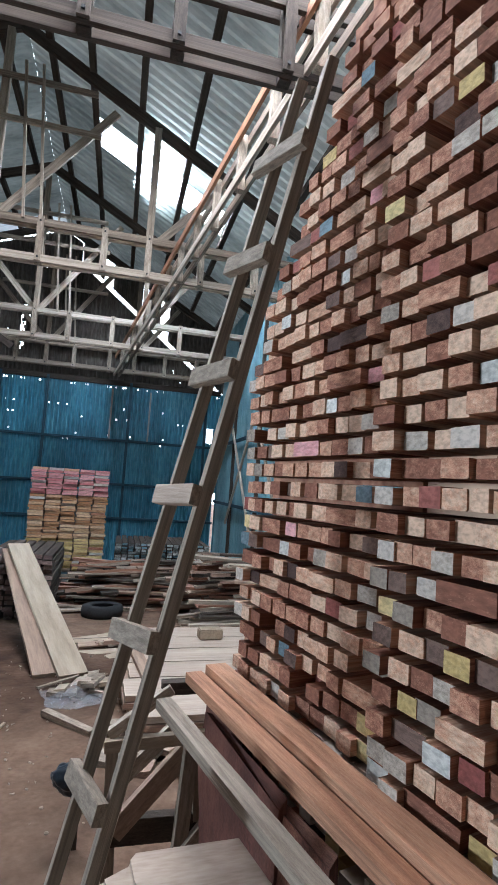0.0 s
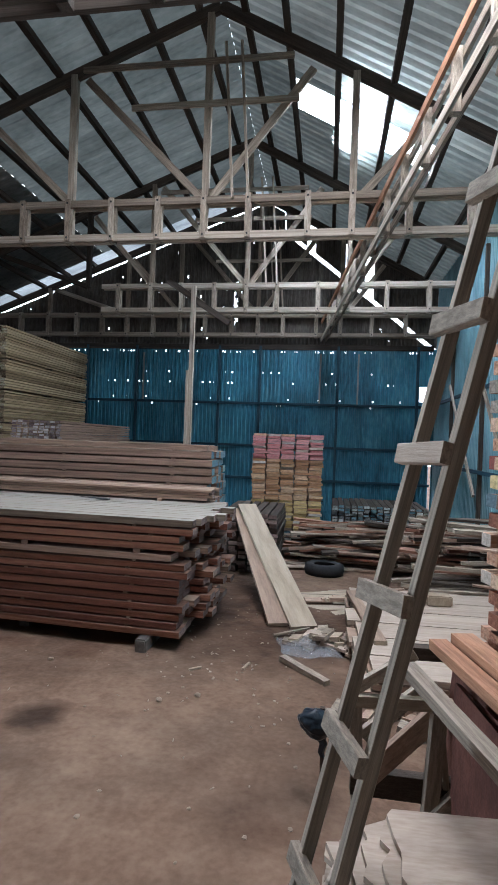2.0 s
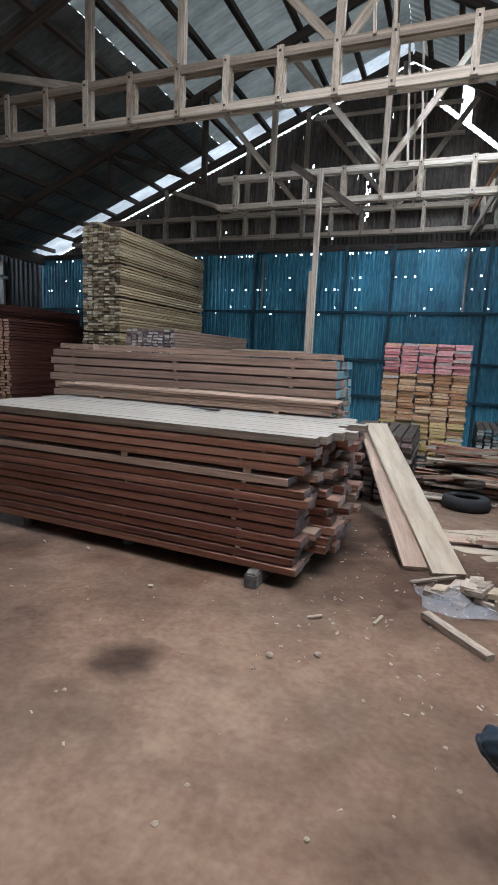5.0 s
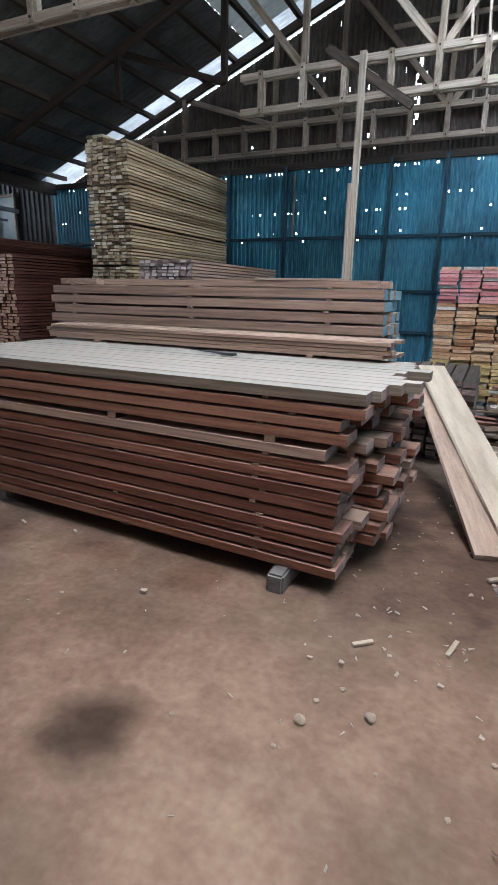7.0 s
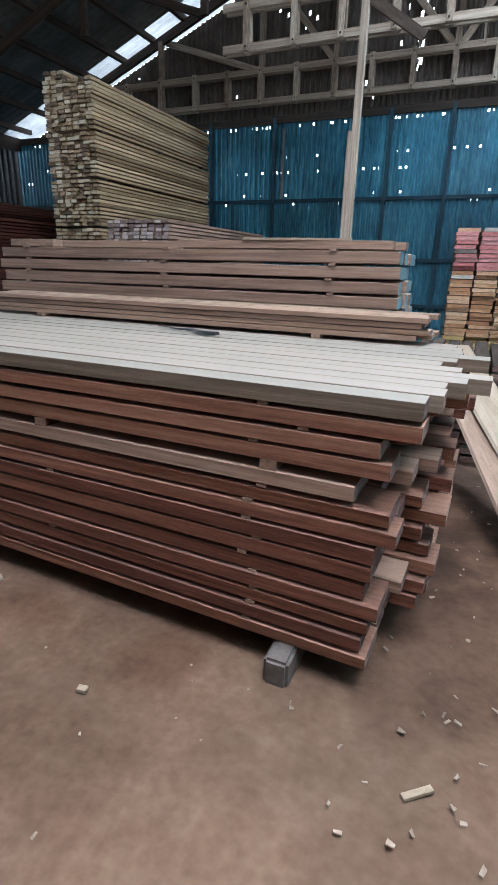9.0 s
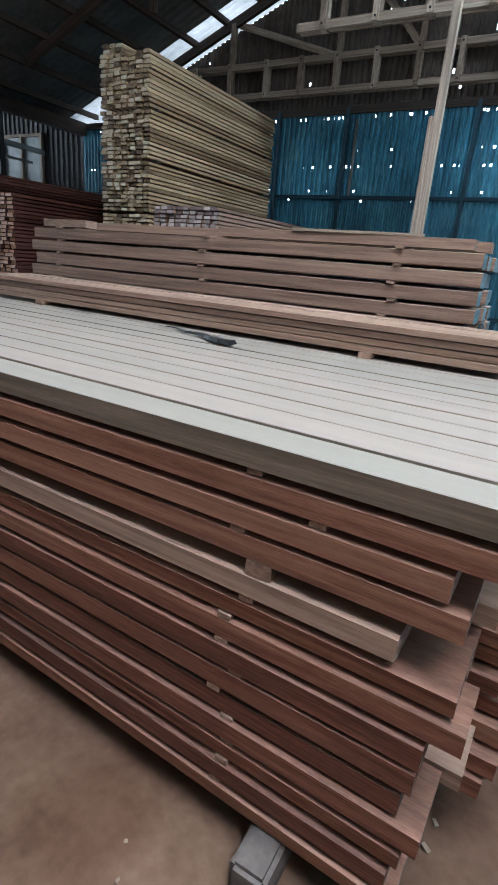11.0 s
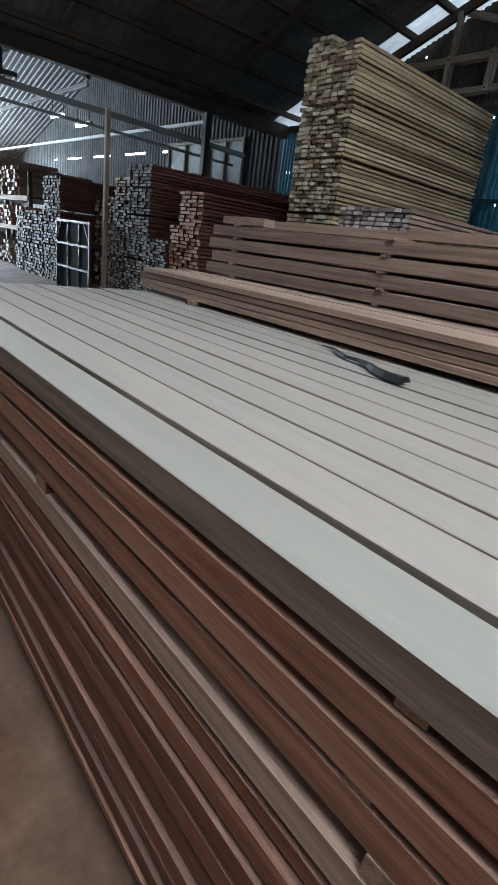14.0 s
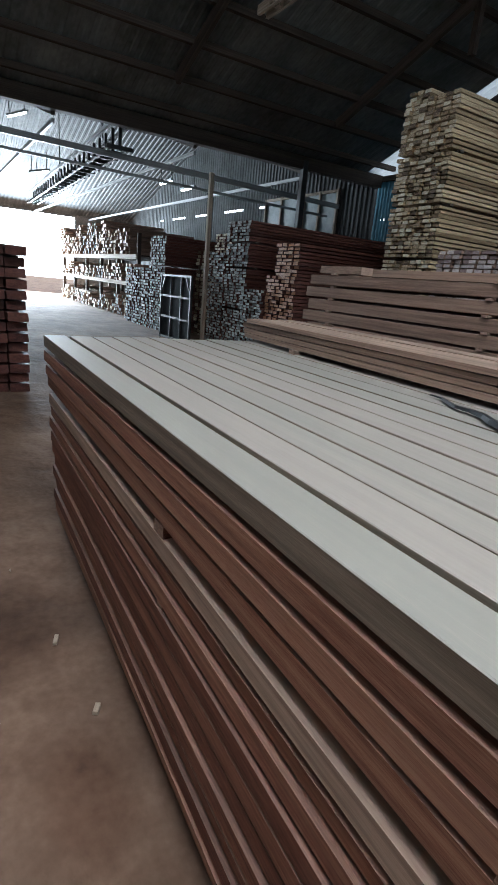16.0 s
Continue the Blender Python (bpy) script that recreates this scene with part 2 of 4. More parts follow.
M_film = surface("crumpled_clear_film", [(0.20, 0.20, 0.21), (0.36, 0.36, 0.38), (0.55, 0.56, 0.58)], 0.25, fine=10, bump=0.8, dist=0.03)
M_film.node_tree.nodes["Principled BSDF"].inputs["Alpha"].default_value = 0.42
M_black = surface("black_strap", [(0.01, 0.012, 0.014), (0.025, 0.028, 0.03)], 0.5, fine=20)
M_rubber = surface("black_rubber", [(0.012, 0.012, 0.013), (0.03, 0.03, 0.032)], 0.8, fine=12)
M_chip = surface("wood_chips", [(0.24, 0.17, 0.12), (0.42, 0.33, 0.25), (0.58, 0.49, 0.39)], 0.85, per_piece=0.5)
M_stone = surface("grey_stone", [(0.25, 0.18, 0.125), (0.42, 0.32, 0.23)], 0.9, fine=12, broad=4)
M_block = surface("concrete_block", [(0.12, 0.105, 0.095), (0.20, 0.18, 0.165)], 0.9, fine=14, broad=3)
M_window = surface("dusty_grey_panel", [(0.20, 0.25, 0.26), (0.28, 0.33, 0.34)], 0.5, fine=3)
PAINTS = {
    "natural": [(0.27, 0.10, 0.055), (0.47, 0.205, 0.115), (0.61, 0.325, 0.19), (0.71, 0.47, 0.31)],
    "grey": [(0.30, 0.24, 0.185), (0.46, 0.385, 0.31), (0.58, 0.50, 0.42)],
    "dark": [(0.075, 0.04, 0.032), (0.14, 0.08, 0.06), (0.20, 0.12, 0.09)],
    "red": [(0.28, 0.07, 0.055), (0.38, 0.12, 0.09)],
    "yellow": [(0.52, 0.36, 0.11), (0.70, 0.53, 0.22)],
    "white": [(0.52, 0.50, 0.45), (0.66, 0.65, 0.60)],
    "pink": [(0.56, 0.17, 0.18), (0.74, 0.36, 0.36)],
    "blue": [(0.10, 0.17, 0.21), (0.17, 0.25, 0.29)],
    "green": [(0.16, 0.21, 0.12), (0.25, 0.29, 0.17)],
}
M_end = {k: surface("sawn_end_" + k, v, 0.85, fine=6, broad=2, per_piece=0.7, bump=0.3, dist=0.004) for k, v in PAINTS.items()}


# ---- building blocks ----
def part(name, bm, material, parent=None, label="", m=None):
    """One mesh object out of a bmesh, under a thing or a part."""
    me = bpy.data.meshes.new(name)
    bm.to_mesh(me)
    bm.free()
    for mt in material if isinstance(material, (list, tuple)) else [material]:
        me.materials.append(mt)
    ob = new(name, me)
    if parent:
        ob.parent = parent
    if m is not None:
        ob.matrix_basis = m
    return tagged(ob, label) if label else ob


def thing(name, x, y, z, label, category, rz=0.0, group="", kind=""):
    ob = new(name)
    ob.matrix_basis = pose(x, y, z, 0, 0, rz)
    ob.empty_display_size = 0.2
    return tagged(ob, label, category, group, kind)


def board_bm(chamfer=0.07, wobble=0.0, seed=0):
    """A unit board along x, with eased long edges; the ends take the second material."""
    rng = random.Random(seed)
    bm = bmesh.new()
    c = chamfer
    ring = [(-.5, -.5 + c), (-.5 + c, -.5), (.5 - c, -.5), (.5, -.5 + c), (.5, .5 - c), (.5 - c, .5), (-.5 + c, .5), (-.5, .5 - c)]
    a = [bm.verts.new((-.5, y + rng.uniform(-wobble, wobble), z + rng.uniform(-wobble, wobble))) for y, z in ring]
    b = [bm.verts.new((.5, y + rng.uniform(-wobble, wobble), z + rng.uniform(-wobble, wobble))) for y, z in ring]
    for i in range(8):
        bm.faces.new((a[i], b[i], b[(i + 1) % 8], a[(i + 1) % 8]))
    bm.faces.new(a).material_index = 1
    bm.faces.new(b[::-1]).material_index = 1
    bmesh.ops.recalc_face_normals(bm, faces=bm.faces)
    return bm


BOARDS = {}


def board_mesh(side, end, k=0):
    key = (side.name, end.name, k)
    if key not in BOARDS:
        bm = board_bm(0.025 + 0.02 * k, 0.008 + 0.014 * k, k)
        me = bpy.data.meshes.new("board")
        bm.to_mesh(me)
        bm.free()
        me.materials.append(side), me.materials.append(end)
        BOARDS[key] = me
    return BOARDS[key]


def board(parent, side, end, centre, size, rz=0.0, ry=0.0, rx=0.0, name="board", k=0):
    """A board of its own; size: along, across, thick."""
    ob = new(name, board_mesh(side, end, k % 3))
    ob.parent = parent
    ob.matrix_basis = pose(*centre, rx, ry, rz) @ Matrix.Diagonal((*size, 1))
    return ob


def beam(parent, side, p, q, w, h, name="beam", end=None):
    """A timber from p to q: w across, h in the upright sense."""
    p, q = Vector(p), Vector(q)
    d = q - p
    ob = new(name, board_mesh(side, end or side, 0))
    ob.parent = parent
    x = d.normalized()
    up = Vector((0, 0, 1)) if abs(x.z) < 0.95 else Vector((0, 1, 0))
    y = up.cross(x).normalized()
    z = x.cross(y)
    m = Matrix((x, y, z)).transposed().to_4x4()
    ob.matrix_basis = Matrix.Translation((p + q) / 2) @ m @ Matrix.Diagonal((d.length, w, h, 1))
    return ob


def box_bm(x0, x1, y0, y1, z0, z1, bm=None):
    bm = bm or bmesh.new()
    v = [bm.verts.new((x, y, z)) for z in (z0, z1) for x, y in ((x0, y0), (x1, y0), (x1, y1), (x0, y1))]
    for f in ((3, 2, 1, 0), (4, 5, 6, 7), (0, 1, 5, 4), (1, 2, 6, 5), (2, 3, 7, 6), (3, 0, 4, 7)):
        bm.faces.new([v[i] for i in f])
    return bm


def corrugated(u0, u1, rows, place, pitch=0.1, deep=0.018, gap=None, thick=0.006):
    """A ribbed sheet: u runs across the ribs, rows along them; place(u, r, d) gives the point. gap(u, r0, r1) leaves a face out."""
    bm = bmesh.new()
    n = max(2, int(round((u1 - u0) / pitch)))
    us = []
    for i in range(n):
        a = u0 + (u1 - u0) * i / n
        s = (u1 - u0) / n
        us += [(a, 0), (a + s * .35, 0), (a + s * .5, 1), (a + s * .85, 1)]
    us.append((u1, 0))
    grid = [[bm.verts.new(place(u, r, d * deep)) for u, d in us] for r in rows]
    for j in range(len(rows) - 1):
        for i in range(len(us) - 1):
            if gap and gap((us[i][0] + us[i + 1][0]) / 2, rows[j], rows[j + 1]):
                continue
            bm.faces.new((grid[j][i], grid[j][i + 1], grid[j + 1][i + 1], grid[j + 1][i]))
    return bm


def floor_z(x, y):
    k = min(1, max(0, (x + 12.5) / 5.0))
    s = 0.012 + 0.038 * k * k * (3 - 2 * k)
    return -s * (max(-9.0, min(y, 24.0)) - 4)


# ---- structure: ground, walls, roof ----
def ground():
    bm = bmesh.new()
    xs = [-900, -300, -120, -60, -45] + [-36 + 0.6 * i for i in range(47)] + [-7.5 + 0.22 * i for i in range(55)] + [6, 9, 14, 25, 60, 200, 800]
    ys = [-900, -300, -100, -40, -20] + [-12 + 0.6 * i for i in range(17)] + [-1.6 + 0.22 * i for i in range(50)] + [10 + 0.6 * i for i in range(12)] + [20, 26, 40, 100, 300, 900]
    g = []
    for y in ys:
        row = []
        for x in xs:
            near = -36 < x < 5 and -12 < y < 17
            b = (noise.noise((x * 1.4, y * 1.4, 0)) * 0.012 + noise.noise((x * 5, y * 5, 3)) * 0.006) if near else 0
            row.append(bm.verts.new((x, y, floor_z(x, y) + b)))
        g.append(row)
    for j in range(len(ys) - 1):
        for i in range(len(xs) - 1):
            bm.faces.new((g[j][i], g[j][i + 1], g[j + 1][i + 1], g[j + 1][i]))
    ob = part("ground", bm, M_floor)
    for p in ob.data.polygons:
        p.use_smooth = True
    return tagged(ob, "brown dusty packed earth floor with dark stains and painted shade by the stack", "floor", kind="structure")


ground()

RIDGE_X, RIDGE_Z, SL, SR = -1.7, 8.72, 0.385, 0.55
WALL_Y, EAVE_X, RIGHT_X = 14.6, -12.9, 3.1


def roof_z(x):
    return RIDGE_Z + SL * (x - RIDGE_X) if x < RIDGE_X else RIDGE_Z - SR * (x - RIDGE_X)


M_glow = bpy.data.materials.new("hazy_daylight")
M_glow.use_nodes = True
M_glow.node_tree.nodes["Principled BSDF"].inputs["Emission Color"].default_value = (0.93, 0.98, 1.0, 1)
M_glow.node_tree.nodes["Principled BSDF"].inputs["Emission Strength"].default_value = 3.5
bm = bmesh.new()
sky_ring = []
for i in range(33):
    a = radians(25 + 185 * i / 32)
    sky_ring.append([bm.verts.new((-8 + 75 * math.cos(a), 4 + 75 * math.sin(a), z)) for z in (-4, 70)])
for p, q in zip(sky_ring, sky_ring[1:]):
    bm.faces.new((p[0], q[0], q[1], p[1]))
backdrop = part("backdrop", bm, M_glow)
backdrop.visible_shadow = False
tagged(backdrop, "bright hazy overcast distance outside the shed", "sky", kind="structure")

hole_rng = random.Random(11)


def wall_north():
    wall = thing("wall_north", -4, WALL_Y, 0, "blue painted corrugated sheet wall with rails and pinholes of daylight", "wall", kind="structure")
    posts = [-13.0, -10.9, -8.7, -7.0, -5.45, -2.95, -1.76, 0.44, 2.6, 3.1]
    for a, b in zip(posts, posts[1:]):
        for z0, z1, tier in ((-0.75, 1.62, 0), (1.58, 2.88, 1), (2.84, 4.45, 2)):
            rows = [z0]
            marks = {0: (), 1: (2.78,), 2: (2.96, 3.42, 3.72, 4.32)}[tier]
            for mk in marks:
                rows += [mk, mk + 0.045]
            rows.append(z1)
            odd = set(rows[1:-1:2])
            chance = {4.32: 0.11, 3.72: 0.03, 3.42: 0.05, 2.96: 0.05, 2.78: 0.03}

            def gap(u, r0, r1, odd=odd, chance=chance, tier=tier):
                x = u - 4
                if tier == 2 and 2.66 < x < 2.86 and 2.99 < r0 < 3.1:
                    return True
                if tier == 0 and 2.97 < x < 3.05:
                    return True
                return r0 in odd and hole_rng.random() < chance[r0]
            d = 0.012 * tier
            bm = corrugated(a - wall.location.x, b - wall.location.x, rows, lambda u, r, q, d=d: (u, -q - d, r), 0.115, 0.03, gap=gap)
            part("sheet", bm, M_blue, wall)
    for z in (0.72, 1.65, 2.86, 4.47):
        beam(wall, M_bluerail if z < 4 else M_darkwood, (-9, -0.07, z), (7.0, -0.07, z), 0.06, 0.07 if z < 4 else 0.14, "rail")
    for x in posts[1:-1]:
        beam(wall, M_bluerail, (x + 4, -0.09, -0.7), (x + 4, -0.09, 4.5), 0.07, 0.07, "post")
    for x in (-5.25, -0.05, 1.0):
        beam(wall, M_steel, (x + 4, -0.05, 2.9), (x + 4, -0.05, 4.3), 0.05, 0.02, "strip")

    g_rng = random.Random(5)

    def low_edge(x):
        return roof_z(x) - 0.10 if x < -1.2 else min(roof_z(x) - 0.12, 7.95 - 0.80 * (x + 1.3) - 0.12)

    def slot(u, r0, r1):
        x = u - 4
        if x > 3.0 and r0 < 0.15:
            return True
        if -2.62 < x < -2.5 and 0.15 < r0 < 0.5:
            return g_rng.random() < 0.6
        return g_rng.random() < 0.0015
    steps = [i / 40 for i in range(41)]
    part("gable_sheet", corrugated(-9.0, 7.1, steps, lambda u, r, q: (u, 0.03 - q, 4.45 + r * (low_edge(u - 4) - 4.45)), 0.115, 0.03, gap=slot), M_gable, wall)
    for x0, x1 in ((-1.2, -0.55), (-0.3, 0.55), (0.7, 1.1), (1.35, 3.1)):
        part("gable_sheet", corrugated(x0 + 4, x1 + 4, [0, 0.5, 1], lambda u, r, q: (u, 0.05 - q, low_edge(u - 4) + 0.14 + r * max(0.05, roof_z(u - 4) + 0.1 - low_edge(u - 4) - 0.14)), 0.115, 0.03), M_gable, wall)
    return wall


wall_north()


def roofs():
    rng = random.Random(3)
    xs = [-13.4, -11, -9, -7.6, -6.4]
    bm = corrugated(-7.0, 14.0, xs, lambda y, x, q: (x, y, roof_z(x) + 0.14 + q), 0.2, 0.012,
                    gap=lambda y, r0, r1: rng.random() < 0.0012 )
    tagged(part("roof_left_lower", bm, M_sheet), "dark grey corrugated metal roof sheets seen from below", "roof", kind="structure")
    bm = corrugated(-7.0, 14.0, [-6.4, -5.2, -3.4, RIDGE_X], lambda y, x, q: (x, y, roof_z(x) + 0.14 + q), 0.38, 0.014)
    tagged(part("roof_left_upper", bm, M_sheetdim), "greenish grey corrugated roof sheets letting some daylight through", "roof", kind="structure")
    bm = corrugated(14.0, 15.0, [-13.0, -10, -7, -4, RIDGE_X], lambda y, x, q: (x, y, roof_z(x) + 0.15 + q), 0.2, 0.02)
    tagged(part("roof_left_far", bm, M_sheetlit), "greenish roof sheets at the far gable, coloured paler as if lit", "roof", kind="structure")
    xs = [RIDGE_X, -1.2, -0.58, 0.15, 0.22, 0.98, 1.05, 1.9, 2.5, 3.4]

    def gap(y, r0, r1):
        return 9.0 < y < 9.85 and r0 > -0.6 and r1 < 2.0 and r1 - r0 > 0.1
    bm = corrugated(8.8, 15.0, xs, lambda y, x, q: (x, y, roof_z(x) + 0.14 + q), 0.2, 0.03, gap=gap)
    tagged(part("roof_right", bm, M_sheetdim), "grey corrugated metal roof with an open daylight gap", "roof", kind="structure")
    bm = corrugated(-7.0, 8.8, xs, lambda y, x, q: (x, y, roof_z(x) + 0.14 + q), 0.2, 0.03)
    tagged(part("roof_right_near", bm, M_sheetpale), "pale greenish translucent corrugated roof sheets", "roof", kind="structure")
    purl = thing("purlin_frame", 0, 0, roof_z(0), "dark timber purlins under the roof sheets", "purlins", kind="structure")
    for x in (-12.4, -11.6, -10.8, -10.0, -9.2, -8.4, -7.6, -6.8, -6.0, -5.2, -4.4, -3.6, -2.8, -2.05, -1.3, -0.62, 0.18, 1.02, 1.95, 2.7):
        z = roof_z(x) - roof_z(0) + 0.06
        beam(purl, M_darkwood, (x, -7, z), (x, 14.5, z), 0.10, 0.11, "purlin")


roofs()


def truss(y, dz=0.0, dx=0.0, ends=(-11.5, 3.0), dark=False):
    """Double-chord timber truss with posts, braces and rafters."""
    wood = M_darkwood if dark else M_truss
    t = thing("roof_truss", dx, y, 5.0 + dz, "dusty timber roof truss with a double bottom chord and bolted posts", "roof truss", group="roof trusses")
    lo, hi = 0.0, 0.56
    x0, x1 = ends
    for z in (lo, hi):
        beam(t, wood, (x0, -0.05, z), (x1, -0.05, z), 0.05, 0.11, "chord")
        beam(t, wood, (x0, 0.09, z), (x1, 0.09, z), 0.05, 0.11, "chord")
    xs = [-10.2, -9.1, -8.2, -7.3, -6.5, -5.73, -4.93, -4.13, -3.38, -2.6, -1.85, -1.14, -0.21, 0.46, 1.3, 2.2]
    for x in xs:
        if not x0 < x < x1:
            continue
        beam(t, wood, (x, 0.02, lo - 0.07), (x, 0.02, hi + 0.08), 0.10, 0.09, "batten")
        beam(t, wood, (x, -0.095, lo - 0.05), (x, -0.095, hi + 0.07), 0.09, 0.03, "batten")
        for z in (lo, hi):
            beam(t, M_darksteel, (x, -0.125, z), (x, -0.108, z), 0.025, 0.025, "bolt")
    base = 5.0 + dz

    def rz(x):
        return roof_z(x + dx) - base - 0.06
    for x in (-8.2, -5.73, -4.13, -1.85, 0.46):
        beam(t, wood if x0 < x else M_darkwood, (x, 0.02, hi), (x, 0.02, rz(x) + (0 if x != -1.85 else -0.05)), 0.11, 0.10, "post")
    for p, q in (((-1.9, hi + 0.06), (-3.95, rz(-3.95) - 0.1)), ((-1.8, hi + 0.06), (-0.2, rz(-0.2) - 0.2)), ((-4.2, hi + 0.1), (-5.65, rz(-5.65) - 0.1)),
                 ((-5.8, hi + 0.05), (-8.1, rz(-8.1) - 0.05)), ((0.55, hi), (1.6, rz(1.6) - 0.1))):
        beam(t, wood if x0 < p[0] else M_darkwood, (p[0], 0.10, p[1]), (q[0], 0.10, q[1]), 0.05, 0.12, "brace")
    for z, a, b in ((2.08, -3.1, -0.4), (2.75, -3.95, -0.5)):
        beam(t, wood, (a, -0.06, z), (b, -0.06, z), 0.04, 0.09, "tie")
    for a in (-1.47, -1.22):
        beam(t, wood, (a - 0.1, -0.1, 3.0), (a + 0.08, -0.1, hi), 0.04, 0.05, "hanger")
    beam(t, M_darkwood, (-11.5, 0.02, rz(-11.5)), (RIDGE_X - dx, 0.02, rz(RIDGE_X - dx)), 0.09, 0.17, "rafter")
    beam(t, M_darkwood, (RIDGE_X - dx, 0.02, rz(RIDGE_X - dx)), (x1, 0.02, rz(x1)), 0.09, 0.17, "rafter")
    return t


truss(7.87, ends=(-8.6, 3.0))
truss(11.6, -0.22, 0.1, ends=(-5.35, 3.0))
truss(14.35, -0.22, 0.0)
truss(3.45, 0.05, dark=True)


def girder():
    g = thing("eaves_girder", 0, 0, 4.5, "long timber girder of paired boards with short battens", "girder", kind="structure")
    p, q = Vector((1.75, 1.2, 0.65)), Vector((-0.05, 14.3, 0.15))
    d = q - p
    for dz in (0, 0.5):
        for dx in (0, 0.13):
            beam(g, M_orange if dx == 0 and dz else M_truss, p + Vector((dx, 0, dz)), q + Vector((dx, 0, dz)), 0.04, 0.10, "chord")
    for i in range(15):
        c = p + d * (0.03 + i / 15.5)
        beam(g, M_truss, c + Vector((0.065, 0, -0.06)), c + Vector((0.065, 0, 0.56)), 0.09, 0.09, "batten")


girder()


def outer_walls():
    for name, bm, mt in (
            ("wall_right", corrugated(-7.0, WALL_Y, [-1.0, 1.4, 3.0, 6.3], lambda y, z, q: (RIGHT_X - q, y, z)), M_sidewall),
            ("wall_left_front", corrugated(-34.0, -11.5, [-1.0, 2.0, 7.0], lambda x, z, q: (x, -7.0 - q, z), 0.2, 0.03), M_wall),
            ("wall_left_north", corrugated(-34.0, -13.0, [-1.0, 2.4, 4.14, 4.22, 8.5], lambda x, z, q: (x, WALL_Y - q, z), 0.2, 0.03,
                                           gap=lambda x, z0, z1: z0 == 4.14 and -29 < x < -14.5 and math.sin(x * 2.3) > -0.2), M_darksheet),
            ("wall_left_end_south", box_bm(-34.1, -34.0, -7.1, 3.6, -1, 8), M_wall),
            ("wall_left_end_north", box_bm(-34.1, -34.0, 11.4, WALL_Y, -1, 8), M_wall),
            ("wall_left_end_top", box_bm(-34.1, -34.0, 3.6, 11.4, 4.2, 8), M_wall),
            # Unseen front wall, added to keep outside light from the interior.
            ("wall_front", corrugated(-11.5, 3.2, [-1.0, 2.0, 4.5, 9.0], lambda x, z, q: (x, -7.0 - q, z), 0.2, 0.03), M_wall)):
        tagged(part(name, bm, mt), "grimy corrugated metal outer wall closing the shed, front side unseen", "wall", kind="structure")
    frame_side = thing("side_wall_frame", RIGHT_X - 0.06, 8, 0, "dark timber posts, rails and braces on the side wall", "wall frame", kind="structure")
    for y in (-4.6, -2.4, -0.2, 2.0, 4.4):
        beam(frame_side, M_darkwood, (0, y, -0.6), (0, y, 5.6), 0.07, 0.07, "post")
    for z in (1.35, 2.9):
        beam(frame_side, M_bluerail, (-0.06, -6, z), (-0.06, 6.4, z), 0.05, 0.07, "rail")
    for y, d in ((2.0, 2.2), (4.4, -2.2), (-0.2, 2.1)):
        beam(frame_side, M_truss, (-0.1, y, 0.9), (-0.1, y + d, 3.2), 0.04, 0.08, "brace")
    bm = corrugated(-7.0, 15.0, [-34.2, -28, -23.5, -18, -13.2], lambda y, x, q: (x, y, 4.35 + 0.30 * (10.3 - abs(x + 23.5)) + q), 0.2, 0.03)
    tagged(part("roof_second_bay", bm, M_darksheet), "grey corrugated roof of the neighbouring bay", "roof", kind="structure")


outer_walls()


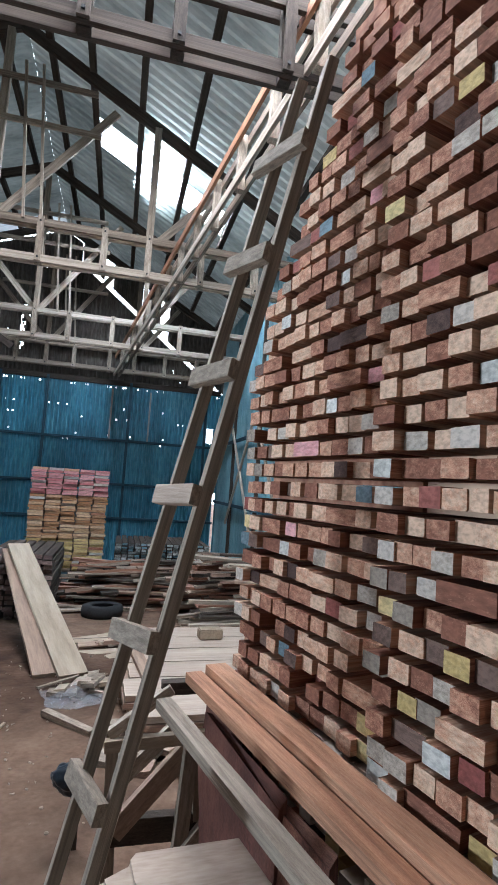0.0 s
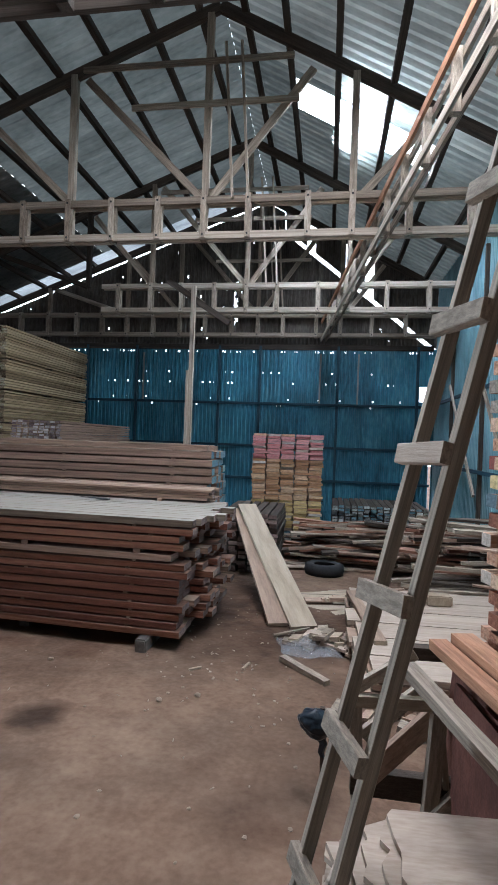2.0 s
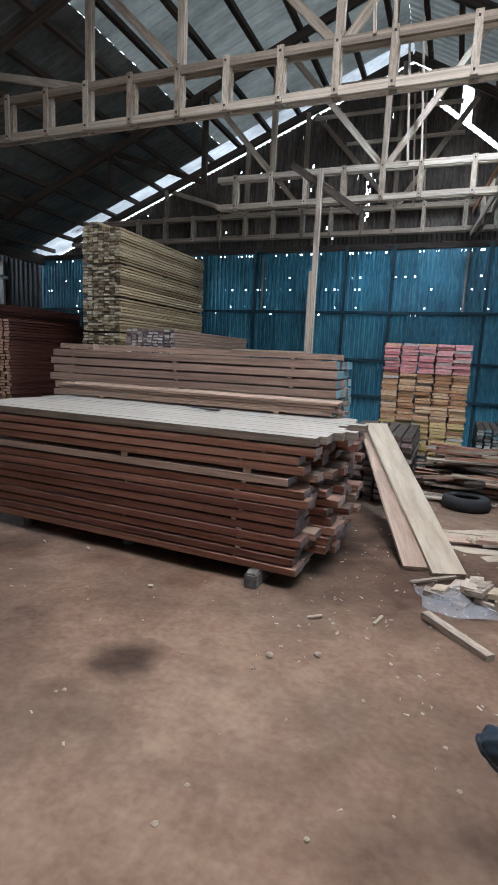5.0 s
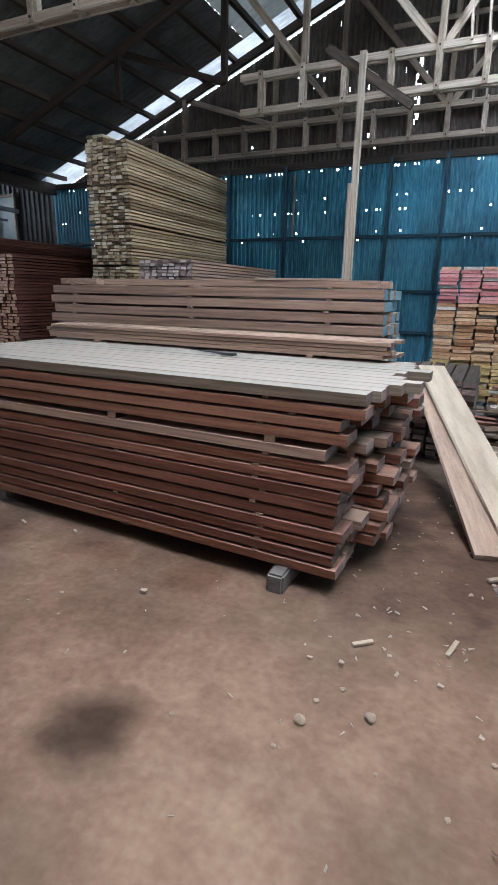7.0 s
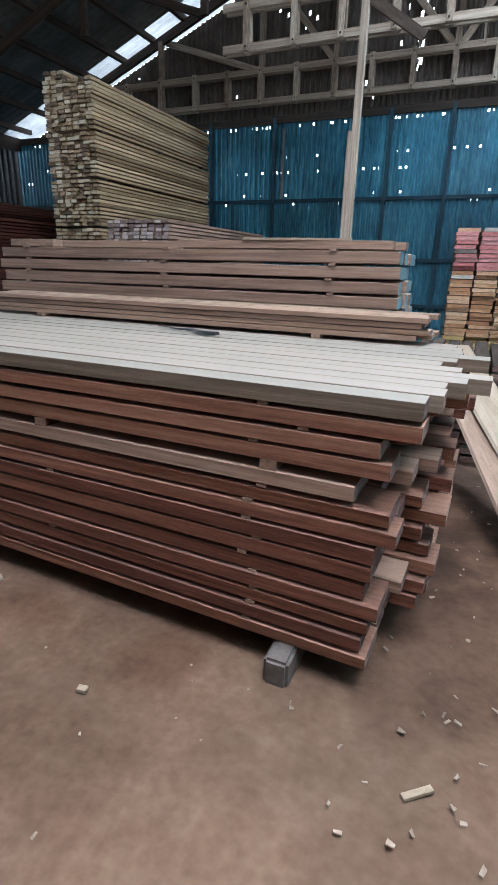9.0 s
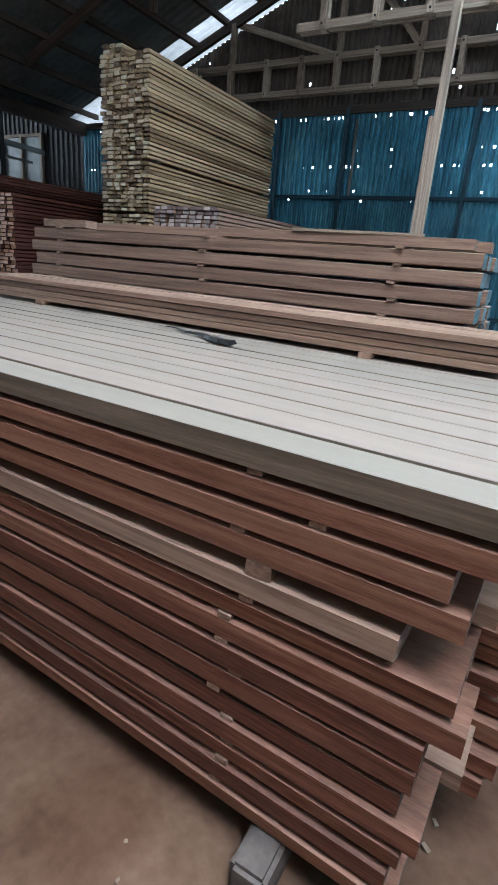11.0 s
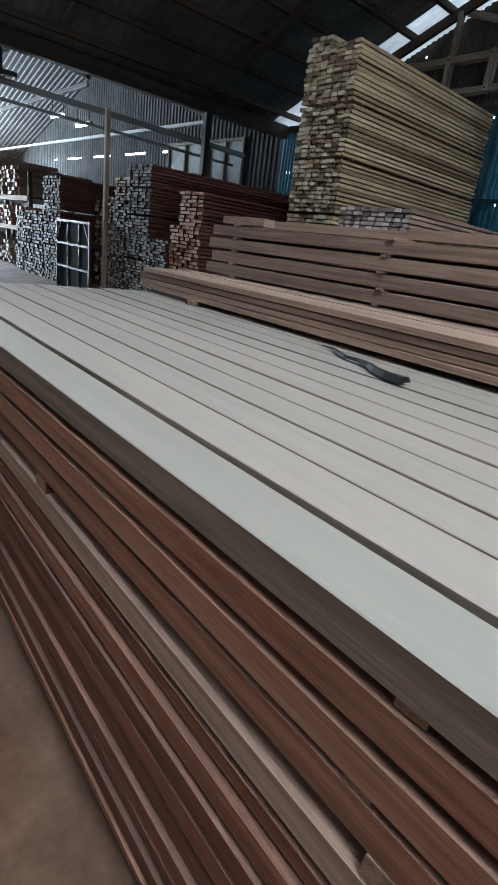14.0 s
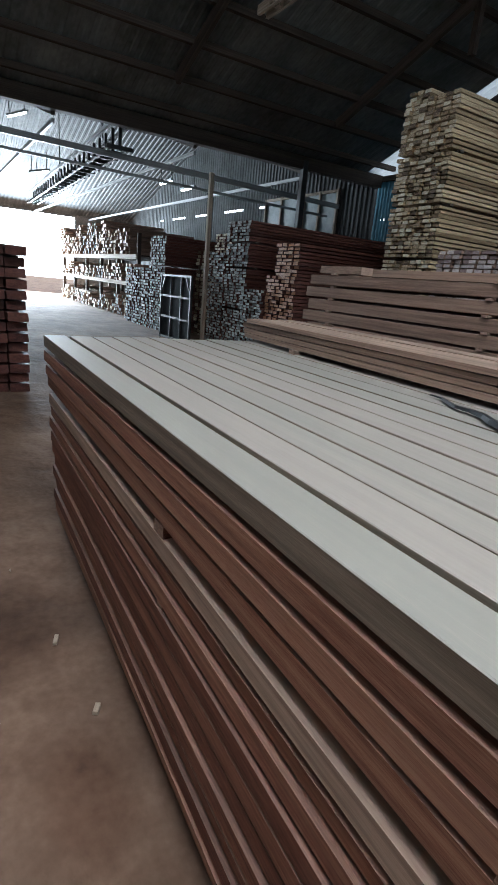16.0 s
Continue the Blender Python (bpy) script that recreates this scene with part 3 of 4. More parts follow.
# ---- timber stacks ----
def main_stack():
    """Long red boards laid in fourteen layers on thin stickers, with dusty pale boards on top."""
    rng = random.Random(21)
    ox, oy = -2.2, 4.06
    t = thing("timber_stack", ox, oy, 0.11, "long stack of dark red boards on stickers with pale top boards", "timber stack")
    thick, layers = 0.0577, 14
    gaps = [0.012, 0.014, 0.012, 0.010, 0.016, 0.011, 0.014, 0.010, 0.012, 0.034, 0.010, 0.011, 0.013]
    z = 0.0
    for L in range(layers):
        last = L == layers - 1
        y = 0.0 if L > 11 else rng.uniform(-0.004, 0.010)
        cuts = (0.112, 0.116, 0.108, 0.104, 0.100, 0.108, 0.112, 0.108, 0.118, 0.112, 0.110, 0.112) if last else None
        skew = 1.6 + max(0.0, 1 - L / 12)
        i = 0
        while y < 1.40:
            w = cuts[i % 12] if cuts else rng.uniform(0.15, 0.22)
            end = -0.93 + rng.uniform(-0.09, 0.06) if i else -0.97 + rng.uniform(-0.08, 0.09)
            if last:
                end = -0.86 + rng.uniform(-0.08, 0.05)
            elif L == layers - 2 and i == 0:
                end = -0.86
            if i > 1:
                end += rng.uniform(0, 0.16)
            start = -4.12 + rng.uniform(-0.03, 0.03)
            side = M_topboard if last else (M_tan if rng.random() < 0.08 and L < 12 or (L == 9 and i == 0) else M_red)
            h = thick * (1 if last else rng.uniform(0.93, 1.03))
            board(t, side, M_redend, ((start + end) / 2 - ox, y + w / 2 + math.tan(radians(skew)) * (-2.0 - (start + end) / 2), z + h / 2), (end - start, w - (0.003 if last else 0.006), h),
                  -skew if last else rng.uniform(-0.1, 0.1) - skew, k=0 if last else rng.randrange(3))
            y += w + ((0.015, 0.002, 0.007, 0.002, 0.012, 0.003, 0.009)[i % 7] if last else 0.008)
            i += 1
        z += thick
        if not last:
            g = gaps[L]
            for k, x in enumerate((-1.40, -2.42, -3.75)):
                x += rng.uniform(-0.05, 0.05) + (0.15 if L == 11 and k == 0 else 0)
                back = 0.0 if k == 0 or (k == 1 and L in (2, 6, 9)) else 0.09
                wide = 0.062 if L == 9 else 0.036
                board(t, M_tan if k == 0 else M_red, M_tan, (x - ox, 0.70 + back / 2 + math.tan(radians(skew)) * (-2.0 - x), z + g / 2), (1.385 - back, wide, g + 0.001), 90, name="sticker", k=rng.randrange(3))
            z += g
    for x in (-1.25, -2.5, -3.6):
        zf = floor_z(x, 4.3) - 0.11
        for yy in ((0.09, 1.15) if x > -2 else (0.42, 1.15)):
            bm = box_bm(x - ox - 0.048, x - ox + 0.048, yy - 0.22, yy + 0.2, zf - 0.04, -0.002)
            bmesh.ops.bevel(bm, geom=bm.edges[:], offset=0.012, segments=2, affect="EDGES")
            part("block", bm, M_block, t, "grey concrete footing block")


main_stack()


def top_bundle():
    rng = random.Random(8)
    t = thing("board_bundle", -2.55, 5.42, 1.097, "bundle of thin pale brown boards on the stack", "boards", rz=-1.6)
    board(t, M_tan, M_tan, (1.0, 0.05, 0.012), (0.42, 0.05, 0.022), 90, name="sticker")
    board(t, M_tan, M_tan, (-1.0, 0.05, 0.012), (0.42, 0.05, 0.022), 90, name="sticker")
    for L in range(4):
        for i in range(3):
            ln = 3.15 + rng.uniform(-0.08, 0.06)
            board(t, M_yellow if rng.random() < 0.12 else M_tan, M_redend, (rng.uniform(-0.04, 0.04), -0.08 + 0.13 * i + rng.uniform(-0.008, 0.008), 0.036 + 0.03 * L),
                  (ln, 0.122, 0.026), rng.uniform(-0.25, 0.25), k=rng.randrange(3))


top_bundle()


def strap():
    bm = bmesh.new()
    pts = [Vector((-0.28 + 0.056 * i, 0.06 - 0.012 * i + 0.012 * math.sin(i * 1.7), 0.002)) for i in range(9)]
    rings = []
    for i, p in enumerate(pts):
        w = 0.007 + 0.016 * (i / 8) ** 2
        rings.append([bm.verts.new(p + Vector((0, w * a, 0.004 + 0.010 * b * (0.3 + i / 8)))) for a, b in ((-1, 0), (-.5, 1), (.5, 1), (1, 0))])
    for a, b in zip(rings, rings[1:]):
        for k in range(3):
            bm.faces.new((a[k], b[k], b[k + 1], a[k + 1]))
    bm.faces.new(rings[-1]), bm.faces.new(rings[0][::-1])
    ob = part("strap", bm, M_black)
    ob.matrix_basis = pose(-2.22, 5.07, 1.098, 0, 0, -10) @ Matrix.Diagonal((1.15, 1.2, 1.3, 1))
    tagged(ob, "black twisted strap end lying on the pale boards", "strap")


strap()


def mid_stack():
    rng = random.Random(31)
    ox, oy = -3.63, 7.1
    zb = floor_z(ox, 7.6)
    t = thing("beam_stack", ox, oy, zb, "stack of tan sawn beams on stickers with blue painted ends", "timber stack")
    pitch, thick = 0.1205, 0.099
    n = 14
    base = 1.60 - zb - n * pitch
    for x in (-5.4, -3.6, -2.0):
        board(t, M_darkwood, M_darkwood, (x - ox, 0.6, base / 2), (1.2, 0.10, base), 90, name="bearer")
    for L in range(n):
        z = base + pitch * L + thick / 2 + 0.02
        for i in range(6):
            left, right = -5.85 + rng.uniform(-0.05, 0.05), -1.44 + rng.uniform(-0.06, 0.05)
            board(t, M_tan, M_tanend, ((left + right) / 2 - ox, 0.1 + 0.2 * i + rng.uniform(-0.012, 0.012), z), (right - left, 0.19, thick), k=rng.randrange(3))
        for x in (-5.45, -3.65, -2.02):
            board(t, M_tan, M_tan, (x - ox + rng.uniform(-0.04, 0.04), 0.6, z + thick / 2 + 0.0105), (1.23, 0.06, 0.020), 90, name="sticker")
    z = base + pitch * n + 0.05
    for x0, x1, y in ((-5.35, -1.42, 0.35), (-5.7, -5.1, 0.1), (-3.55, -1.5, 0.12), (-5.0, -3.5, 0.62), (-5.2, -1.6, 0.9)):
        board(t, M_tan, M_tan, ((x0 + x1) / 2 - ox, y, z), (x1 - x0, 0.15, 0.07), rng.uniform(-0.6, 0.6))
    board(t, M_plank, M_plank, (-2.35 - ox, 0.06, z + 0.045), (1.0, 0.05, 0.02), 1.5, name="batten")


mid_stack()


def end_stack(name, x0, x1, y0, y1, z0, z1, cols, pitch, side, end, label, category="timber stack", group="", breaks=(), seed=0, lean=0.0, visible_from=None, jut=0.03, alt=None, rz=0.0):
    """Boards lying along y, with their ends towards the aisle, each end its own piece."""
    rng = random.Random(seed)
    t = thing(name, (x0 + x1) / 2, y0, z0, label, category, group=group, rz=rz)
    w = (x1 - x0) / cols
    rows = int((z1 - z0) / pitch)
    low = visible_from if visible_from is not None else z0
    start = max(0, int((low - z0) / pitch))
    if start:
        bm = bmesh.new()
        for r in range(start):
            for c in range(cols):
                a = -(x1 - x0) / 2 + c * w
                box_bm(a + 0.003, a + w - 0.003, rng.uniform(-jut, jut), y1 - y0, r * pitch + 0.002, (r + 1) * pitch - 0.002, bm)
        tagged(part("lower_timber", bm, side, t), kind="stuff")
    z = start * pitch
    for r in range(start, rows):
        if any(abs(z0 + z - b) < pitch / 2 for b in breaks):
            for yy in (0.2, 0.5 * (y1 - y0), (y1 - y0) - 0.25):
                board(t, M_darkwood, M_darkwood, (lean * z, yy, z + 0.014), (x1 - x0, 0.07, 0.026), name="sticker")
            z += 0.03
        for c in range(cols):
            off = rng.uniform(-jut, jut)
            h = pitch * rng.uniform(0.68, 0.88)
            e = end if alt is None or rng.random() > 0.3 else alt
            board(t, side, e, (-(x1 - x0) / 2 + (c + 0.5) * w + lean * z + rng.uniform(-0.009, 0.009), (y1 - y0) / 2 + off, z + h / 2 + 0.001),
                  (y1 - y0, w * rng.uniform(0.70, 0.91), h), 90 + rng.uniform(-0.12, 0.12), 0, rng.uniform(-2, 2), k=rng.randrange(3))
        z += pitch
    return t


Z9 = floor_z
end_stack("tall_timber_stack", -7.06, -6.17, 9.3, 12.8, Z9(-6.6, 9.5) - 0.02, 3.86, 7, 0.0535, M_yellow, M_mixend,
          "tall stack of yellow softwood boards with weathered ends", breaks=(1.95, 2.62, 3.26), seed=41, visible_from=1.72)
end_stack("tall_timber_stack", -7.06, -6.7, 9.36, 12.7, 3.888, 4.05, 3, 0.0535, M_yellow, M_mixend, "loose yellow boards on top of the tall stack", "boards", seed=42)
end_stack("small_timber_stack", -5.75, -4.72, 8.9, 12.3, Z9(-5, 9) - 0.02, 2.06, 9, 0.05, M_tan, M_pinkend, "stack of boards with whitened ends beside the tall stack", seed=43, visible_from=1.45)
end_stack("orange_timber_stack", -9.52, -8.62, 8.95, 14.0, Z9(-9, 9) - 0.02, 1.65, 6, 0.06, M_darkred, M_orange, "stack of red boards with bright orange ends", seed=45)
end_stack("orange_timber_stack", -9.36, -8.66, 9.0, 13.9, Z9(-9, 9) - 0.022 + 0.06 * int((1.67 - Z9(-9, 9)) / 0.06), 2.18, 4, 0.06, M_darkred, M_orange, "upper bundle of red boards with orange ends", seed=46)
end_stack("grey_timber_stack", -11.2, -10.33, 9.0, 13.2, Z9(-11, 9) - 0.02, 2.57, 6, 0.055, M_darkred, M_greyend, "tall stack of dark boards with silvery grey ends", group="stacks along the aisle", breaks=(0.9, 1.7, 2.2), seed=47)
end_stack("grey_timber_stack", -10.3, -9.54, 8.9, 12.0, Z9(-10, 9) - 0.02, 1.36, 6, 0.05, M_darkred, M_greyend, "low stack of boards with silvery grey ends", group="stacks along the aisle", breaks=(0.7,), seed=48)
end_stack("grey_timber_stack", -11.95, -11.24, 9.0, 12.6, Z9(-11, 9) - 0.02, 2.0, 5, 0.055, M_darkred, M_greyend, "stack of boards with dull grey ends", group="stacks along the aisle", breaks=(0.8, 1.4), seed=49)
end_stack("grey_timber_stack", -12.9, -12.1, 9.6, 13.0, Z9(-12, 9) - 0.02, 2.45, 6, 0.06, M_darkred, M_mixend, "stack of dark boards behind the gate", group="stacks along the aisle", breaks=(0.8, 1.6), seed=50)
end_stack("grey_timber_stack", -16.35, -15.2, 9.3, 12.6, Z9(-15, 9) - 0.02, 2.5, 8, 0.07, M_darkred, M_greyend, "pale stack of boards with silvery ends in daylight", group="stacks along the aisle", breaks=(0.8, 1.7), seed=51)
end_stack("grey_timber_stack", -18.5, -16.42, 9.3, 12.4, Z9(-17, 9) - 0.02, 1.62, 12, 0.085, M_darkred, M_greyend, "low pale stack of boards with silvery ends", group="stacks along the aisle", breaks=(0.8,), seed=52)
end_stack("dark_timber_stack", -15.1, -13.2, 10.2, 13.4, Z9(-14, 10) - 0.02, 2.3, 7, 0.1, M_darkred, M_mixend, "stack of dark boards behind the gate", group="stacks along the aisle", seed=53)


M_pileorange = surface("pale_orange_end", [(0.42, 0.20, 0.08), (0.60, 0.35, 0.17), (0.72, 0.50, 0.30)], 0.8, fine=6, broad=2, per_piece=0.7)


def colour_pile():
    """Squat pile of short boards in tiers, with pink, orange and yellow ends."""
    rng = random.Random(61)
    x0, x1, y0 = -1.13, 0.16, 9.25
    zb = floor_z(-0.5, 9.4)
    t = thing("short_board_pile", (x0 + x1) / 2, y0, zb - 0.02, "tall pile of short boards with pink, orange and yellow ends", "timber stack", rz=4)
    rows, pitch = 24, 0.0925
    tiers = [(0, 5, M_end["blue"]), (5, 11, M_end["yellow"]), (11, 19, M_pileorange), (19, 24, M_end["pink"])]
    w = (x1 - x0) / 5
    for r in range(rows):
        end = next(m for a, b, m in tiers if a <= r < b)
        for c in range(5):
            for h in range(2):
                board(t, M_tan, end if rng.random() < 0.86 else M_end[rng.choice(("grey", "white", "natural"))], (-(x1 - x0) / 2 + (c + 0.5) * w + rng.uniform(-0.012, 0.012), 0.6 + rng.uniform(-0.03, 0.03), r * pitch + 0.024 + 0.043 * h),
                      (1.2, w * rng.uniform(0.88, 0.97), 0.0405), 90 + rng.uniform(-1, 1), k=rng.randrange(3))
        if r in (4, 10, 18):
            for yy in (0.12, 1.05):
                board(t, M_darkwood, M_darkwood, (0, yy, r * pitch + 0.088), (x1 - x0 + 0.04, 0.07, 0.012), name="sticker")


colour_pile()
end_stack("grey_board_pile", 0.35, 2.1, 9.6, 11.0, floor_z(1, 9.6) - 0.02, 0.66, 15, 0.05, M_darkwood, M_greyend, "low pile of boards with blue grey ends", seed=62, jut=0.06, alt=M_tanend)
end_stack("dark_board_pile", -1.35, -0.45, 7.42, 9.0, floor_z(-1, 7.5) - 0.02, 0.78, 6, 0.07, M_darkwood, M_redend, "low pile of dark boards behind the leaning planks", seed=63, jut=0.06)


def stick_heap(x, y, lx, ly, h, n, rz, label, seed, mats, long=(0.6, 1.8)):
    """Offcuts dropped more or less in one direction."""
    rng = random.Random(seed)
    z = floor_z(x, y)
    t = thing("offcut_heap", x, y, z - 0.01, label, "offcuts", rz=rz)
    for i in range(n):
        f = i / n
        s = 1 - 0.55 * f
        ln = rng.uniform(*long)
        px, py = rng.uniform(-lx, lx) * 0.5 * s, rng.uniform(-ly, ly) * 0.5 * s
        side = rng.choice(mats)
        board(t, side, side, (px, py, 0.02 + h * f * rng.uniform(0.75, 1.0) * (1 - (abs(py) / ly) ** 2)), (ln, rng.uniform(0.05, 0.14), rng.uniform(0.02, 0.05)),
              rng.uniform(-16, 16), rng.uniform(-4, 4), rng.uniform(-12, 12), name="offcut", k=rng.randrange(3))
    return t


def tyre(x, y):
    bm = bmesh.new()
    section = [(0.165, 0.01), (0.235, 0.0), (0.285, 0.02), (0.298, 0.09), (0.285, 0.16), (0.235, 0.18), (0.165, 0.17), (0.15, 0.155), (0.225, 0.12), (0.225, 0.06), (0.15, 0.025)]
    n = 40
    rings = [[bm.verts.new((r * math.cos(6.28319 * i / n), r * math.sin(6.28319 * i / n), z)) for r, z in section] for i in range(n)]
    for i in range(n):
        a, b = rings[i], rings[(i + 1) % n]
        for k in range(len(section)):
            j = (k + 1) % len(section)
            bm.faces.new((a[k], b[k], b[j], a[j]))
    bmesh.ops.recalc_face_normals(bm, faces=bm.faces)
    ob = part("tyre", bm, M_rubber)
    for p in ob.data.polygons:
        p.use_smooth = True
    ob.matrix_basis = pose(x, y, floor_z(x, y) - 0.01, -2.5)
    tagged(ob, "old black car tyre lying flat under the offcuts", "tyre")


tyre(0.24, 7.72)
stick_heap(1.0, 8.6, 2.4, 1.3, 0.78, 190, 3, "heap of grey and brown timber offcuts near the wall", 71, [M_truss, M_tan, M_darkwood, M_red])
stick_heap(2.2, 7.2, 1.4, 2.6, 0.98, 210, 4, "heap of reddish brown offcuts beside the wall", 72, [M_red, M_tan, M_truss, M_darkwood], (0.5, 1.3))
stick_heap(0.9, 6.2, 1.6, 1.0, 0.08, 40, 20, "scattered pale offcuts on the floor", 73, [M_truss, M_plank, M_tan], (0.3, 1.2))
stick_heap(0.40, 4.45, 0.34, 1.1, 0.13, 60, 75, "heap of bark and splintered scraps beside the low boards", 75, [M_ply, M_truss, M_plank, M_ladder], (0.05, 0.22))
stick_heap(0.80, 3.15, 0.5, 0.9, 0.05, 18, 60, "scraps of pale timber beside the low boards", 74, [M_truss, M_ladder, M_tan], (0.08, 0.26))


def low_boards():
    rng = random.Random(81)
    z = floor_z(1.2, 4.6)
    t = thing("low_board_stack", 1.25, 4.55, z - 0.02, "low stack of wide pale boards on the floor", "timber stack", rz=2)
    for L in range(5):
        for i in range(6):
            board(t, M_ply if L == 4 else M_tan, M_plank, (rng.uniform(-0.05, 0.05), -0.95 + 0.36 * i, 0.045 + 0.055 * L), (1.5 + rng.uniform(-0.06, 0.06), 0.345, 0.045), k=rng.randrange(3))
    p = new("loose_plank", board_mesh(M_tan, M_plank, 1))
    p.matrix_basis = pose(0.60, 4.62, z + 0.288, 0, 0, -83) @ Matrix.Diagonal((1.35, 0.10, 0.035, 1))
    tagged(p, "tan plank lying along the edge of the low boards", "plank")
    bm = box_bm(-0.12, 0.12, -0.07, 0.07, 0, 0.1)
    bmesh.ops.bevel(bm, geom=bm.edges[:], offset=0.01, segments=2, affect="EDGES")
    b = part("wood_block", bm, M_plank)
    b.matrix_basis = pose(1.35, 5.15, z + 0.27, 0, 0, 4)
    tagged(b, "pale sawn wood block on the low boards", "block")


low_boards()


def leaning_planks():
    for p, q, w, label in (((0.06, 4.93, 0.0), (-0.93, 7.42, 0.83), 0.27, "wide pale new plank leaning on a dark pile"),
                           ((-0.20, 4.95, 0.0), (-1.02, 7.40, 0.76), 0.20, "darker plank leaning beside the pale one")):
        p, q = Vector(p), Vector(q)
        p.z = floor_z(p.x, p.y) + 0.02
        d = (q - p).normalized()
        side = Vector((0.93, 0.37, 0)).normalized()
        side = (side - d * side.dot(d)).normalized()
        up = d.cross(side)
        if up.z < 0:
            up = -up
        m = Matrix((d, up.cross(d), up)).transposed().to_4x4()
        ob = new("leaning_plank", board_mesh(M_plank if w > 0.25 else M_tan, M_plank, 0))
        ob.matrix_basis = Matrix.Translation((p + q) / 2) @ m @ Matrix.Diagonal(((q - p).length, w, 0.035, 1))
        tagged(ob, label, "plank", "leaning planks")


leaning_planks()


# ---- sawn end pile, ladder and trestle by the start ----
def sawn_pile(u_lo, u_hi, u_near, proud, seed, label):
    """Sawn timbers lying into the pile, course on course, their end faces towards the yard."""
    rng = random.Random(seed)
    base = floor_z(1, 1.4)
    t = thing("sawn_timber_pile", 1.0, 1.4, base, label, "timber stack", rz=13.6, group="sawn timber piles")
    names = ["natural"] * 92 + ["grey"] * 11 + ["dark"] * 3 + ["red"] * 3 + ["yellow"] * 2 + ["white"] * 2 + ["pink"] * 1 + ["blue"] * 1
    pitch = 0.0745
    rest = bmesh.new()
    for r in range(57):
        z = 0.012 + r * pitch
        zc = base + z
        top_u = min(u_hi, 0.64 if zc < 2.3 else 0.64 - 0.58 * (zc - 2.3))
        u = top_u + rng.uniform(-0.02, 0.015)
        tone = rng.random()
        while u - 0.06 > u_lo:
            w = rng.uniform(0.066, 0.092) if rng.random() < 0.94 else rng.uniform(0.13, 0.18)
            w = min(w, u - u_lo)
            face = proud + rng.uniform(-0.02, 0.02) + (0.07 if rng.random() < 0.02 else 0)
            h = 0.0515 * rng.uniform(0.92, 1.06)
            if rng.random() < 0.010:
                u -= w
                continue
            if u < u_near or zc < 1.0 or zc > 3.3:
                n0 = len(rest.faces)
                box_bm(face, 1.95, u - w + 0.002, u - 0.002, z, z + h, rest)
                tint = rng.choice((0, 0, 0, 0, 1, 1, 2, 3) if zc < 1.6 else (0, 0, 0, 0, 0, 1, 2))
                rest.faces.ensure_lookup_table()
                for fc in rest.faces[n0:]:
                    fc.material_index = tint
            else:
                nm = rng.choice(names)
                if zc < 1.7 and u < -0.1 and rng.random() < 0.45:
                    nm = rng.choice(("grey", "grey", "grey", "white", "dark", "yellow"))
                if tone < 0.05 and rng.random() < 0.5:
                    nm = "dark"
                board(t, M_end["natural"], M_end[nm], (0.975 + face / 2, u - w / 2, z + h / 2), (1.95 - face, w - 0.004, h), rng.uniform(-0.6, 0.6), 0, rng.uniform(-1.5, 1.5), name="timber", k=rng.randrange(3))
            u -= w
        if r < 56:
            for v in (0.14, 0.95, 1.85):
                box_bm(v, v + 0.05, u_lo, top_u - 0.012, z + 0.0565, z + pitch - 0.001, rest)
    tagged(part("inner_timber", rest, [M_end[q] for q in ("natural", "grey", "dark", "yellow")], t), kind="stuff")
    return t


sawn_pile(-0.262, 0.64, -0.262, 0.0, 91, "tall pile of reddish sawn timber, stepped down at its end")
sawn_pile(-1.85, -0.268, -0.80, -0.05, 92, "huge pile of sawn timber with reddish and painted ends")


def ladder():
    ox, oy, oz = 0.16, 1.30, floor_z(0.15, 1.3)
    t = thing("wooden_ladder", ox - 0.022, oy, oz, "rough grey timber ladder leaning on the sawn timber pile", "ladder")

    def rail_at(k, z):
        if k == 0:
            return Vector((0.118 + 0.229 * (z - 0.12) - ox, 1.40 - oy, z - oz))
        return Vector((0.204 + 0.220 * (z - 0.12) - ox, 1.26 - oy, z - oz))
    for k, top in ((0, 3.2), (1, 3.18)):
        p, q = rail_at(k, oz), rail_at(k, top)
        x = (q - p).normalized()
        y = Vector((0, 1, 0))
        m = Matrix((x, y, x.cross(y))).transposed().to_4x4()
        ob = new("rail", board_mesh(M_ladder, M_ladder, k))
        ob.parent = t
        ob.matrix_basis = Matrix.Translation((p + q) / 2) @ m @ Matrix.Diagonal(((q - p).length, 0.07, 0.036, 1))
    rng = random.Random(4)
    for i, z in enumerate((0.16, 0.55, 0.95, 1.36, 1.76, 2.13, 2.5, 2.87)):
        a, b = rail_at(0, z), rail_at(1, z)
        x = Vector((-0.12, 0.27, 0)).normalized()
        d = (rail_at(1, 2.0) - rail_at(1, 1.0)).normalized()
        out = d.cross(x).normalized()
        if out.x > 0:
            out = -out
        up = x.cross(out)
        m = Matrix((x, out, up)).transposed().to_4x4()
        ob = new("rung", board_mesh(M_ladder if i != 4 else M_ply, M_ladder, i % 3))
        ob.parent = t
        ob.matrix_basis = Matrix.Translation((a + b) / 2 + out * 0.04) @ m @ pose(0, 0, 0, 0, rng.uniform(-5, 5), 0) @ Matrix.Diagonal((0.22 + rng.uniform(-0.02, 0.03), 0.032, 0.058, 1))


ladder()


